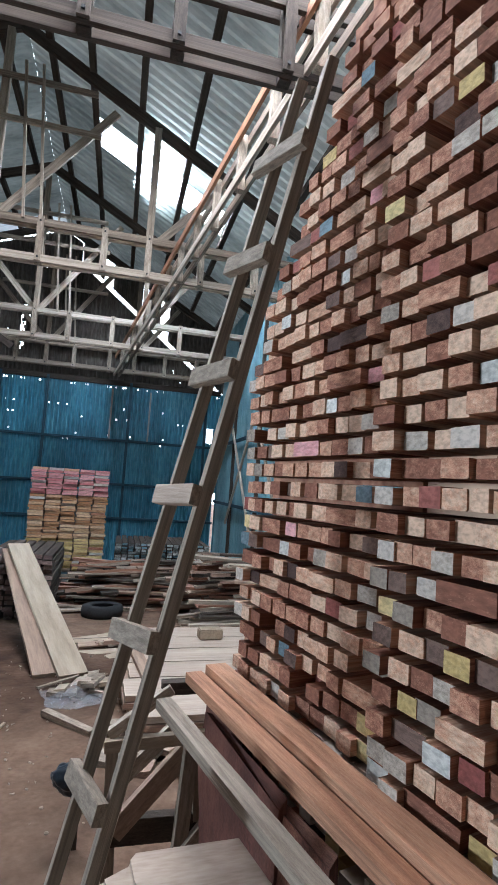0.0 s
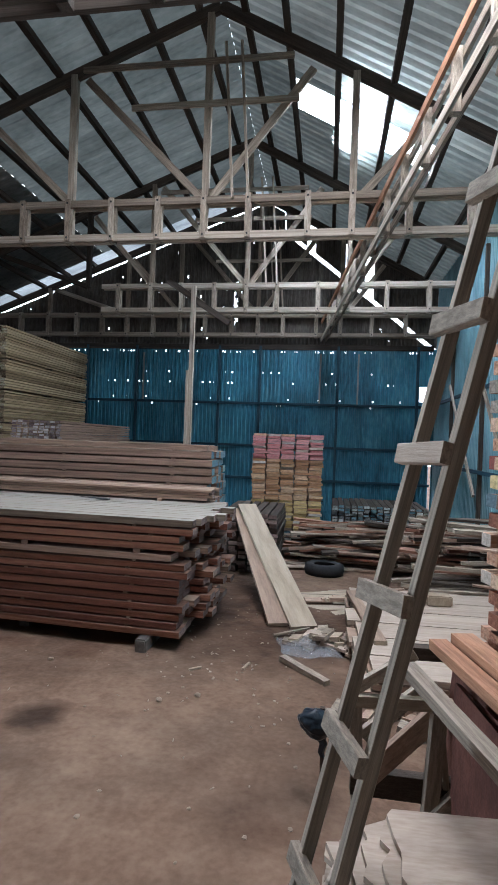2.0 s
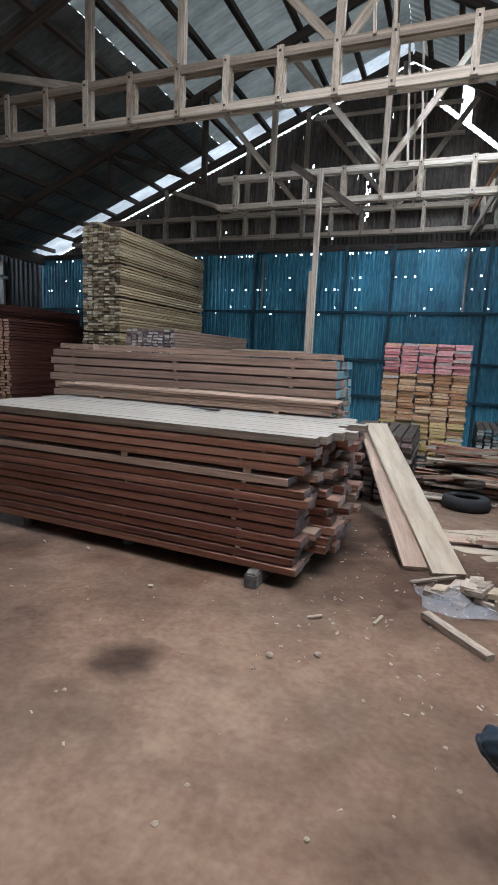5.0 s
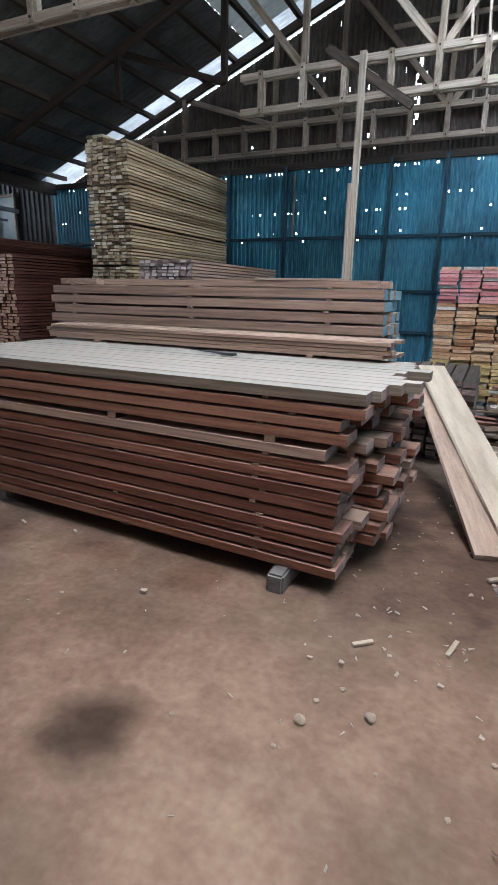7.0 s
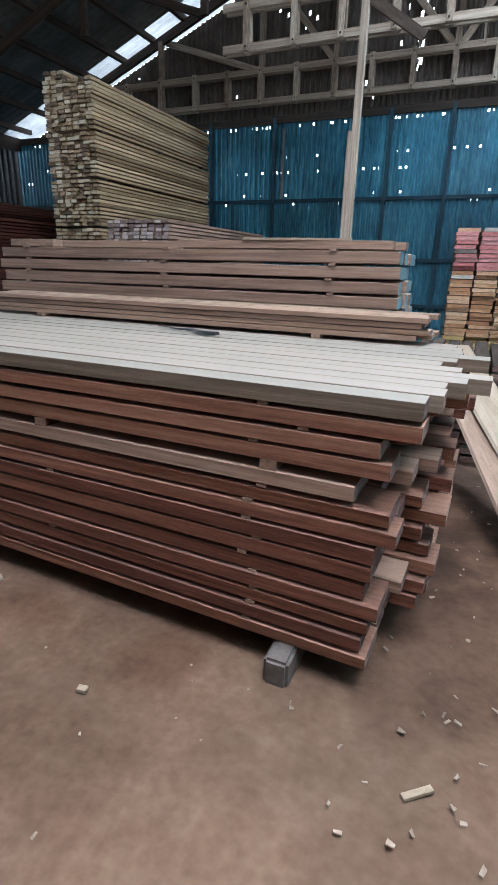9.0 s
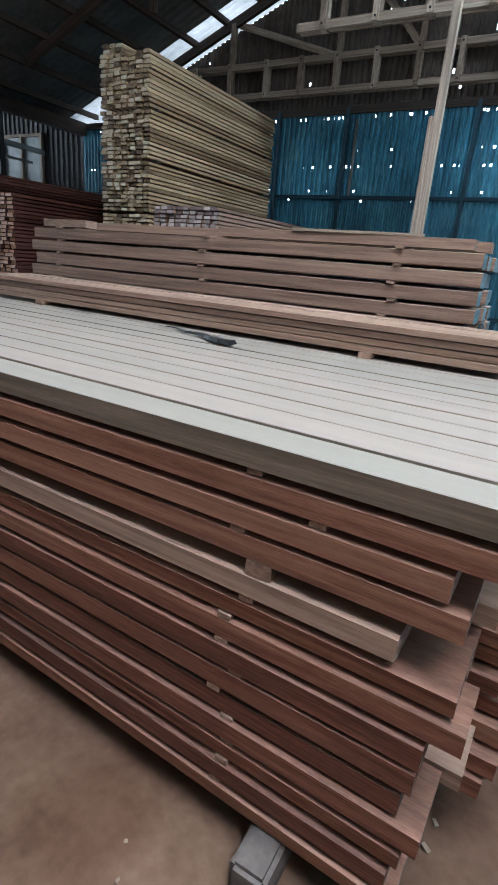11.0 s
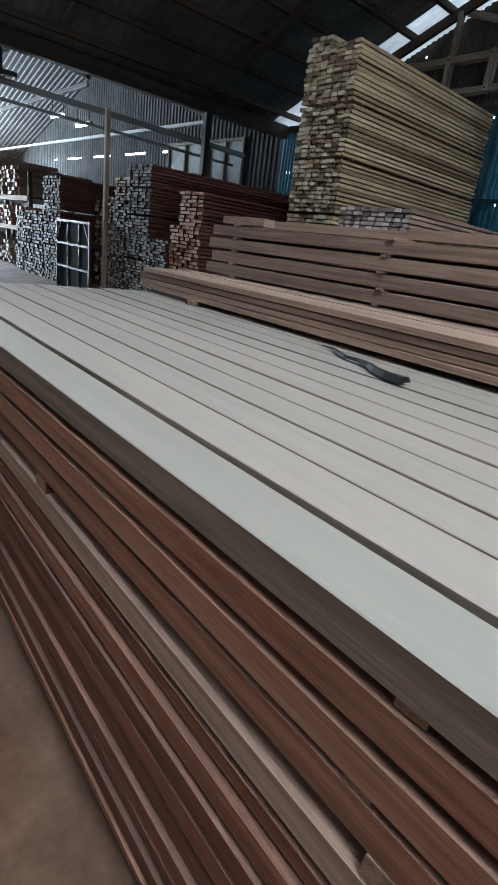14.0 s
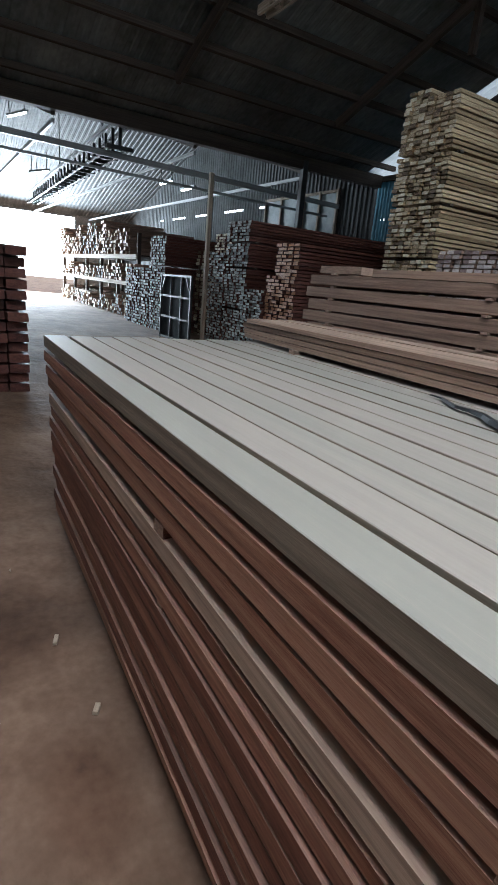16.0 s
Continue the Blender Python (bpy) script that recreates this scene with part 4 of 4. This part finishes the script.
def trestle():
    t = thing("saw_trestle", 0.55, 1.9, floor_z(0.55, 1.9), "rough timber trestle with crossed legs", "trestle")
    ox, oy, oz = 0.55, 1.9, floor_z(0.55, 1.9)

    def bar(x0, z0, x1, z1, y, w, h, mt, name, dy=0.0):
        beam(t, mt, (x0 - ox, y - oy, z0 - oz), (x1 - ox, y + dy - oy, z1 - oz), w, h, name)
    bar(0.34, 0.766, 0.735, 0.786, 1.95, 0.035, 0.045, M_plank, "crossbar")
    bar(0.40, 0.425, 0.700, 0.752, 1.98, 0.04, 0.075, M_tan, "brace")
    bar(0.41, 0.545, 0.640, 0.765, 2.10, 0.035, 0.055, M_truss, "brace")
    bar(0.640, oz, 0.680, 0.766, 1.93, 0.055, 0.055, M_ladder, "leg")
    bar(0.735, 0.42, 0.698, 0.766, 2.02, 0.025, 0.03, M_plank, "stay")
    bar(0.645, 0.335, 0.880, 0.617, 1.90, 0.04, 0.06, M_truss, "brace")
    bar(0.355, 0.800, 0.590, 0.968, 1.97, 0.035, 0.04, M_truss, "brace")
    bar(0.36, 0.395, 1.0, 0.395, 2.04, 0.05, 0.10, M_darkwood, "rail")
    bar(0.95, oz, 0.95, 0.985, 2.06, 0.06, 0.06, M_darkwood, "leg")
    bar(0.40, oz, 0.37, 0.80, 2.08, 0.05, 0.05, M_ladder, "leg")
    bar(0.55, 0.962, 1.02, 0.972, 2.0, 0.05, 0.05, M_darkwood, "head_beam")
    for p, q, w, mt, label in (((0.765, 1.98, 0.06), (1.06, 0.66, 0.06), 0.09, M_orange, "fresh orange board lying along the timber pile"),
                               ((0.675, 1.98, 0.03), (0.975, 0.66, 0.03), 0.07, M_orange, "second orange board lying along the timber pile"),
                               ((0.55, 1.90, -0.04), (0.87, 0.62, -0.04), 0.06, M_ladder, "grey weathered board on the trestle")):
        z0 = 0.98
        d = Vector(q) - Vector(p)
        ob = new("long_board", board_mesh(mt, mt, 0))
        ob.matrix_basis = Matrix.Translation((Vector(p) + Vector(q)) / 2 + Vector((0, 0, z0))) @ pose(0, 0, 0, 0, 0, math.degrees(math.atan2(d.y, d.x))) @ Matrix.Diagonal((d.length, w, 0.04, 1))
        tagged(ob, label, "board", "boards on the trestle")


trestle()


def slabs():
    """Rough slabs standing on edge between the trestle and the pile."""
    rng = random.Random(19)
    for x, y, ln, h in ((0.80, 1.62, 0.55, 0.46), (0.86, 1.40, 0.60, 0.40), (0.80, 1.98, 0.34, 0.50)):
        z = floor_z(x, y)
        ob = new("slab_board", board_mesh(M_darkred if x < 0.83 else M_red, M_darkred, 2))
        ob.matrix_basis = pose(x, y, z + h / 2 + 0.16, rng.uniform(-6, 6), rng.uniform(-8, 8), -76) @ Matrix.Diagonal((ln, 0.03, h + 0.34, 1))
        tagged(ob, "rough brown slab standing on edge beside the trestle", "slab", "slabs by the trestle")


slabs()


def plywood():
    """Thin sheets with broken, stepped edges on the aisle side."""
    t = thing("plywood_stack", 0.78, 1.06, floor_z(0.7, 1.1), "stack of pale plywood sheets with broken edges by the timber pile", "plywood")
    rng = random.Random(14)
    n = 24
    for i in range(n):
        out = 0.0 if i == n - 1 else 0.035 * min(n - 1 - i, 5) + rng.uniform(-0.01, 0.02)
        lean = 0.10 * min(n - 1 - i, 4) / 4
        edge = []
        y = -0.49
        while y < 0.485:
            f = (0.49 - y) / 0.98
            edge.append((-0.30 - out - lean * f + rng.uniform(-0.028, 0.012), y))
            y += rng.uniform(0.02, 0.085)
        edge.append((-0.29 - out * 0.4, 0.49))
        ring = edge + [(0.30 + rng.uniform(-0.01, 0.01), 0.49), (0.30 + rng.uniform(-0.01, 0.01), -0.49)]
        bm = bmesh.new()
        lo = [bm.verts.new((x, yy, 0)) for x, yy in ring]
        hi = [bm.verts.new((x, yy, 0.018)) for x, yy in ring]
        bm.faces.new(lo), bm.faces.new(hi)
        for k in range(len(ring)):
            j = (k + 1) % len(ring)
            bm.faces.new((lo[k], lo[j], hi[j], hi[k]))
        bmesh.ops.recalc_face_normals(bm, faces=bm.faces)
        part("sheet", bm, M_ply, t, m=pose(rng.uniform(-0.01, 0.01), rng.uniform(-0.015, 0.015), 0.002 + 0.0205 * i, 0, 0, 3 + rng.uniform(-1.5, 1.5)))


plywood()


def hanging_bag():
    bm = bmesh.new()
    bmesh.ops.create_icosphere(bm, subdivisions=4, radius=0.068)
    for v in bm.verts:
        c = v.co.copy()
        f = 1 + 0.24 * noise.noise(c * 20) + 0.16 * noise.noise(c * 48) + 0.05 * abs(noise.noise(c * 110))
        v.co = Vector((c.x * f * 1.15, c.y * f, c.z * f * 0.95))
        if c.z > 0.05:
            v.co.x *= 0.5
            v.co.y *= 0.5
    t = thing("plastic_bag", 0.21, 2.38, 0.43, "crumpled dark plastic bag tied to a stake", "bag")
    ob = part("bag", bm, M_plastic, t)
    for p in ob.data.polygons:
        p.use_smooth = True
    bm = bmesh.new()
    rings = []
    for i in range(8):
        z, w = -0.03 - 0.022 * i, 0.030 - 0.0025 * i
        rings.append([bm.verts.new((0.035 + 0.006 * math.sin(i * 1.9) + w * math.cos(a), 0.03 + 0.5 * w * math.sin(a), z)) for a in (0.3, 1.9, 3.3, 5.1)])
    for a, b in zip(rings, rings[1:]):
        for k in range(4):
            bm.faces.new((a[k], a[(k + 1) % 4], b[(k + 1) % 4], b[k]))
    part("tail", bm, M_plastic, t)
    beam(t, M_darkwood, (0.04, 0.06, floor_z(0.2, 2.4) - 0.43), (0.03, 0.05, 0.05), 0.022, 0.022, "stake")


hanging_bag()


def floor_litter():
    rng = random.Random(101)
    for x, y in ((-0.82, 3.13), (-0.59, 3.26)):
        bm = bmesh.new()
        bmesh.ops.create_icosphere(bm, subdivisions=2, radius=0.022)
        for v in bm.verts:
            v.co *= 1 + 0.4 * noise.noise(v.co * 40 + Vector((x, y, 0)) * 9)
            v.co.z *= 0.7
        ob = part("stone", bm, M_stone)
        ob.location = (x, y, floor_z(x, y) + 0.012)
        tagged(ob, "small grey brown stone on the earth floor", "stone", "stones on the floor")
    for x, y, ln, w, rz in ((0.1, 3.84, 0.52, 0.06, -46), (-0.35, 3.85, 0.13, 0.02, 75), (-0.72, 3.7, 0.10, 0.02, 40), (-0.05, 4.75, 0.42, 0.03, 40), (-2.69, 4.0, 0.04, 0.018, -30), (-1.85, 3.6, 0.035, 0.025, 10), (-3.1, 3.95, 0.05, 0.016, -20)):
        ob = new("offcut", board_mesh(M_plank if ln < 0.4 else M_truss, M_plank, 1))
        ob.matrix_basis = pose(x, y, floor_z(x, y) + (0.03 if ln > 0.3 else 0.012), 0, 0, rz) @ Matrix.Diagonal((ln, w, 0.045 if ln > 0.45 else 0.014, 1))
        tagged(ob, "pale sawn offcut lying on the earth floor", "offcut", "offcuts on the floor")
    bm = bmesh.new()
    for i in range(290):
        if i < 180:
            x, y = rng.gauss(-0.1, 0.7), rng.gauss(4.4, 0.8)
        else:
            x, y = rng.uniform(-5, 1.2), rng.uniform(0.8, 4.1)
        if i >= 180 and rng.random() < 0.35:
            continue
        s = rng.uniform(0.004, 0.013)
        a = rng.uniform(0, 6.3)
        z = floor_z(x, y) + 0.010
        c, d = math.cos(a), math.sin(a)
        l, w = s, s * rng.uniform(0.25, 0.6)
        v = [bm.verts.new((x + c * p * l - d * q * w, y + d * p * l + c * q * w, z + rng.uniform(0, 0.012))) for p, q in ((-1, -1), (1, -1), (1, 1), (-1, 1))]
        u = [bm.verts.new((k.co.x, k.co.y, k.co.z + 0.004)) for k in v]
        bm.faces.new(u)
        for k in range(4):
            bm.faces.new((v[k], v[(k + 1) % 4], u[(k + 1) % 4], u[k]))
    tagged(part("wood_chips", bm, M_chip), "scattered pale wood chips on the earth floor", "wood chips", kind="stuff")
    bm = bmesh.new()
    for i in range(95):
        x, y = (rng.uniform(-4.5, 0.6), rng.uniform(0.9, 3.9)) if i < 65 else (rng.gauss(0.1, 0.6), rng.gauss(4.6, 0.7))
        r = rng.uniform(0.004, 0.014)
        c = bmesh.ops.create_icosphere(bm, subdivisions=1, radius=r)["verts"]
        z = floor_z(x, y)
        for v in c:
            v.co = Vector((v.co.x * rng.uniform(0.8, 1.4) + x, v.co.y * rng.uniform(0.8, 1.4) + y, v.co.z * 0.6 + z + 0.004))
    tagged(part("dirt_crumbs", bm, M_stone), "small crumbs of earth on the floor", "dirt", kind="stuff")
    bm = bmesh.new()
    n = 22
    g = [[bm.verts.new((-0.30 + 0.6 * i / n, -0.24 + 0.48 * j / n, 0)) for i in range(n + 1)] for j in range(n + 1)]
    for row in g:
        for v in row:
            r = (v.co.x / 0.30) ** 2 + (v.co.y / 0.24) ** 2
            v.co.z = 0.01 + max(0, 1 - 0.8 * r) * (0.05 + 0.07 * abs(noise.noise(v.co * 9)) + 0.03 * noise.noise(v.co * 25))
            v.co.x *= 1 + 0.2 * noise.noise(Vector((v.co.y * 6, 0, 2)))
    for j in range(n):
        for i in range(n):
            bm.faces.new((g[j][i], g[j][i + 1], g[j + 1][i + 1], g[j + 1][i]))
    ob = part("plastic_film", bm, M_film)
    ob.matrix_basis = pose(0.17, 4.42, floor_z(0.2, 4.4), 0, 0, 20)
    tagged(ob, "crumpled clear plastic film on the floor", "plastic film")


floor_litter()


# ---- post and far bay ----
def shed_post(x, y, top, w=0.13, brace=True, mat=None):
    mat = mat or M_truss
    z = floor_z(x, y)
    t = thing("shed_post", x, y, z, "weathered timber post carrying the roof", "post", group="shed posts")
    beam(t, mat, (0, 0, 0), (0, 0, top - z), w * 0.7, w * 0.7, "shaft")
    if brace:
        beam(t, mat, (-0.07, -0.02, 0), (-0.07, -0.02, 3.2 - z), w * 0.4, w * 0.7, "splice")
        beam(t, M_darkwood, (-0.55, 0, top - z + 0.12), (0.75, 0.1, top - z - 0.75), 0.06, 0.12, "brace")
        beam(t, mat, (-0.55, 0.08, top - z + 0.14), (0.2, 0.08, top - z - 0.35), 0.05, 0.10, "brace")
    return t


shed_post(-2.64, 10.3, 4.95)
for yy in (11.9,):
    shed_post(EAVE_X + 0.05, yy, 4.45, 0.2, False, M_darksteel)
shed_post(-12.1, 9.0, 3.6, 0.12, False)


def eave_beams():
    t = thing("eaves_beam", EAVE_X, 0, 4.3, "dark timber eaves beams and pipes between two bays", "beam", kind="structure")
    beam(t, M_darkwood, (0, -7, 0.1), (0, 14.5, 0.1), 0.2, 0.3, "beam")
    beam(t, M_steel, (-1.0, -3, -0.22), (-1.0, 14, -0.52), 0.09, 0.12, "pipe")
    beam(t, M_steel, (-1.5, -3, -0.45), (-1.5, 14, -0.75), 0.06, 0.06, "pipe")
    for y in range(-6, 15, 3):
        beam(t, M_darkwood, (-0.1, y, -0.05), (-9.5, y, 2.6), 0.08, 0.12, "rafter")
        beam(t, M_steel, (-0.1, y, -0.2), (-20.5, y, -0.2), 0.06, 0.08, "tie")


eave_beams()


def gate():
    x0, x1, y, h = -14.05, -12.25, 8.75, 1.56
    z = floor_z(-13, 8.75)
    t = thing("steel_gate", x0, y, z, "steel framed gate leaf with dark sheet panels, standing open", "gate")
    w = x1 - x0
    for x in (0.03, w - 0.03):
        beam(t, M_darksteel, (x, 0, 0), (x, 0, h), 0.05, 0.05, "upright")
    for zz in (0.05, 0.55, 1.05, h - 0.03):
        beam(t, M_darksteel, (0, 0, zz), (w, 0, zz), 0.04, 0.05, "rail")
    for x in (w * 0.33, w * 0.66):
        beam(t, M_darksteel, (x, 0.02, 0.05), (x, 0.02, h - 0.05), 0.03, 0.03, "bar")
    beam(t, M_darksteel, (w - 0.35, 0, h), (w, 0, 1.05), 0.03, 0.03, "brace")
    beam(t, M_darksteel, (0.3, 0, h), (0, 0, 1.05), 0.03, 0.03, "brace")
    for i in range(3):
        part("panel", box_bm(w * i / 3 + 0.03, w * (i + 1) / 3 - 0.03, 0.03, 0.045, 0.06, h - 0.05), M_gatepanel, t)


gate()


def rack():
    x0, x1, y, z = -30.0, -19.0, 9.8, floor_z(-25, 9.8)
    t = thing("timber_rack", x0, y, z, "long timber rack with two shelves beside the aisle", "rack")
    L = x1 - x0
    for i in range(6):
        for yy in (0.1, 2.4):
            beam(t, M_darkwood, (L * i / 5, yy, 0), (L * i / 5, yy, 2.8), 0.12, 0.12, "upright")
    for zz in (1.15, 2.05):
        beam(t, M_truss, (0, 0.05, zz), (L, 0.05, zz), 0.1, 0.14, "shelf_beam")
        part("shelf", box_bm(0, L, 0.1, 2.5, zz + 0.02, zz + 0.07), M_darkwood, t)
    rng = random.Random(7)
    for level, zz in ((0, 0.02), (1, 1.22), (2, 2.12)):
        x = 0.25
        while x < L - 0.8:
            w = rng.uniform(0.5, 1.1)
            h = rng.uniform(0.45, 0.85) * (1.5 if level == 2 else 1)
            if rng.random() < 0.9:
                end_stack("racked_boards", x0 + x, x0 + x + w, y - 0.1, y + 2.3, z + zz + 0.01, z + zz + min(h, 1.25), max(3, int(w / 0.16)), 0.12, M_tan, rng.choice((M_mixend, M_greyend, M_plank)),
                          "bundle of pale boards lying on the rack", "boards", "boards on the rack", seed=rng.randrange(9999), jut=0.08)
            x += w + rng.uniform(0.1, 0.35)


rack()


def left_pile():
    rng = random.Random(16)
    x0, x1, y1 = -11.2, -7.75, 4.62
    z = floor_z(-9, 4.2)
    t = thing("dark_timber_stack", x0, y1, z - 0.02, "stack of dark boards across the aisle", "timber stack")
    for L in range(14):
        for i in range(4):
            board(t, M_darkred, M_darkred, ((x1 - x0) / 2 + rng.uniform(-0.1, 0.1), -0.12 - 0.23 * i, 0.06 + 0.118 * L), (x1 - x0, 0.21, 0.095), k=rng.randrange(3))
        for x in (0.4, 1.6, 2.8):
            board(t, M_darkwood, M_darkwood, (x, -0.45, 0.1 + 0.118 * L + 0.018), (0.9, 0.06, 0.022), 90, name="sticker")


left_pile()


def tube_lamp(x, y, z, rz, ln=1.2):
    t = thing("tube_lamp", x, y, z, "lit fluorescent tube lamp hanging under the roof", "lamp", rz=rz, group="tube lamps")
    part("housing", box_bm(-ln / 2, ln / 2, -0.05, 0.05, 0.03, 0.09), M_steel, t)
    bm = bmesh.new()
    bmesh.ops.create_cone(bm, segments=12, radius1=0.03, radius2=0.03, depth=ln * 0.94, cap_ends=True, matrix=Matrix.Rotation(radians(90), 4, "Y"))
    part("tube", bm, M_tube, t, "glowing white tube")
    for s in (-0.4, 0.4):
        part("hanger", box_bm(s * ln - 0.01, s * ln + 0.01, -0.01, 0.01, 0.09, 0.6), M_darksteel, t)


M_tube = bpy.data.materials.new("lit_tube")
M_tube.use_nodes = True
M_tube.node_tree.nodes["Principled BSDF"].inputs["Emission Color"].default_value = (0.9, 0.97, 1.0, 1)
M_tube.node_tree.nodes["Principled BSDF"].inputs["Emission Strength"].default_value = 14
tube_lamp(-21.8, 11.9, 4.85, 0)
tube_lamp(-20.4, 12.2, 4.55, 0)
tube_lamp(-22.0, 6.7, 6.05, 20)
tube_lamp(-22.0, 7.35, 4.45, 20)


def white_boards():
    t = thing("white_board_stack", -9.9, 7.9, floor_z(-9.9, 7.9) - 0.01, "small stack of pale whitish boards in the aisle", "boards", rz=-4)
    rng = random.Random(6)
    for L in range(4):
        for i in range(4):
            board(t, M_pale, M_plank, (rng.uniform(-0.1, 0.1), 0.14 * i, 0.04 + 0.075 * L), (1.9, 0.13, 0.06), rng.uniform(-0.8, 0.8), k=rng.randrange(3))


white_boards()


def lattice_girder():
    t = thing("lattice_girder", -13.6, 7.3, 4.0, "dark steel lattice girder hanging over the aisle", "girder")
    n = 26
    for z in (0, 0.45):
        for y in (0, 0.4):
            beam(t, M_darksteel, (0, y, z), (-17.0, y + 1.1, z + 0.3), 0.06, 0.07, "chord")
    for i in range(n):
        f = i / (n - 1)
        x, y, z = -17.0 * f, 1.1 * f, 0.3 * f
        beam(t, M_darksteel, (x, y + 0.2, z - 0.05), (x, y + 0.2, z + 0.5), 0.06, 0.06, "batten")
        beam(t, M_darksteel, (x, y - 0.1, z), (x, y + 0.5, z), 0.05, 0.08, "crosspiece")
    for f in (0.1, 0.5, 0.9):
        beam(t, M_darksteel, (-17 * f, 1.1 * f + 0.2, 0.3 * f + 0.45), (-17 * f, 1.1 * f + 0.2, 3.2), 0.03, 0.03, "hanger")


lattice_girder()


def bay_window(x, w):
    t = thing("window_1", x, WALL_Y - 0.06, 2.75, "dusty grey green window panels in the far wall", "window", kind="structure")
    part("window_pane", box_bm(0, w, 0, 0.02, 0, 1.6), M_window, t)
    for a in (0.0, w / 2, w):
        beam(t, M_truss, (a, -0.03, 0), (a, -0.03, 1.65), 0.08, 0.08, "window_frame")
    for z in (0.0, 1.6):
        beam(t, M_truss, (0, -0.03, z), (w, -0.03, z), 0.06, 0.08, "window_frame")


bay_window(-18.6, 2.0)
bay_window(-16.3, 1.7)
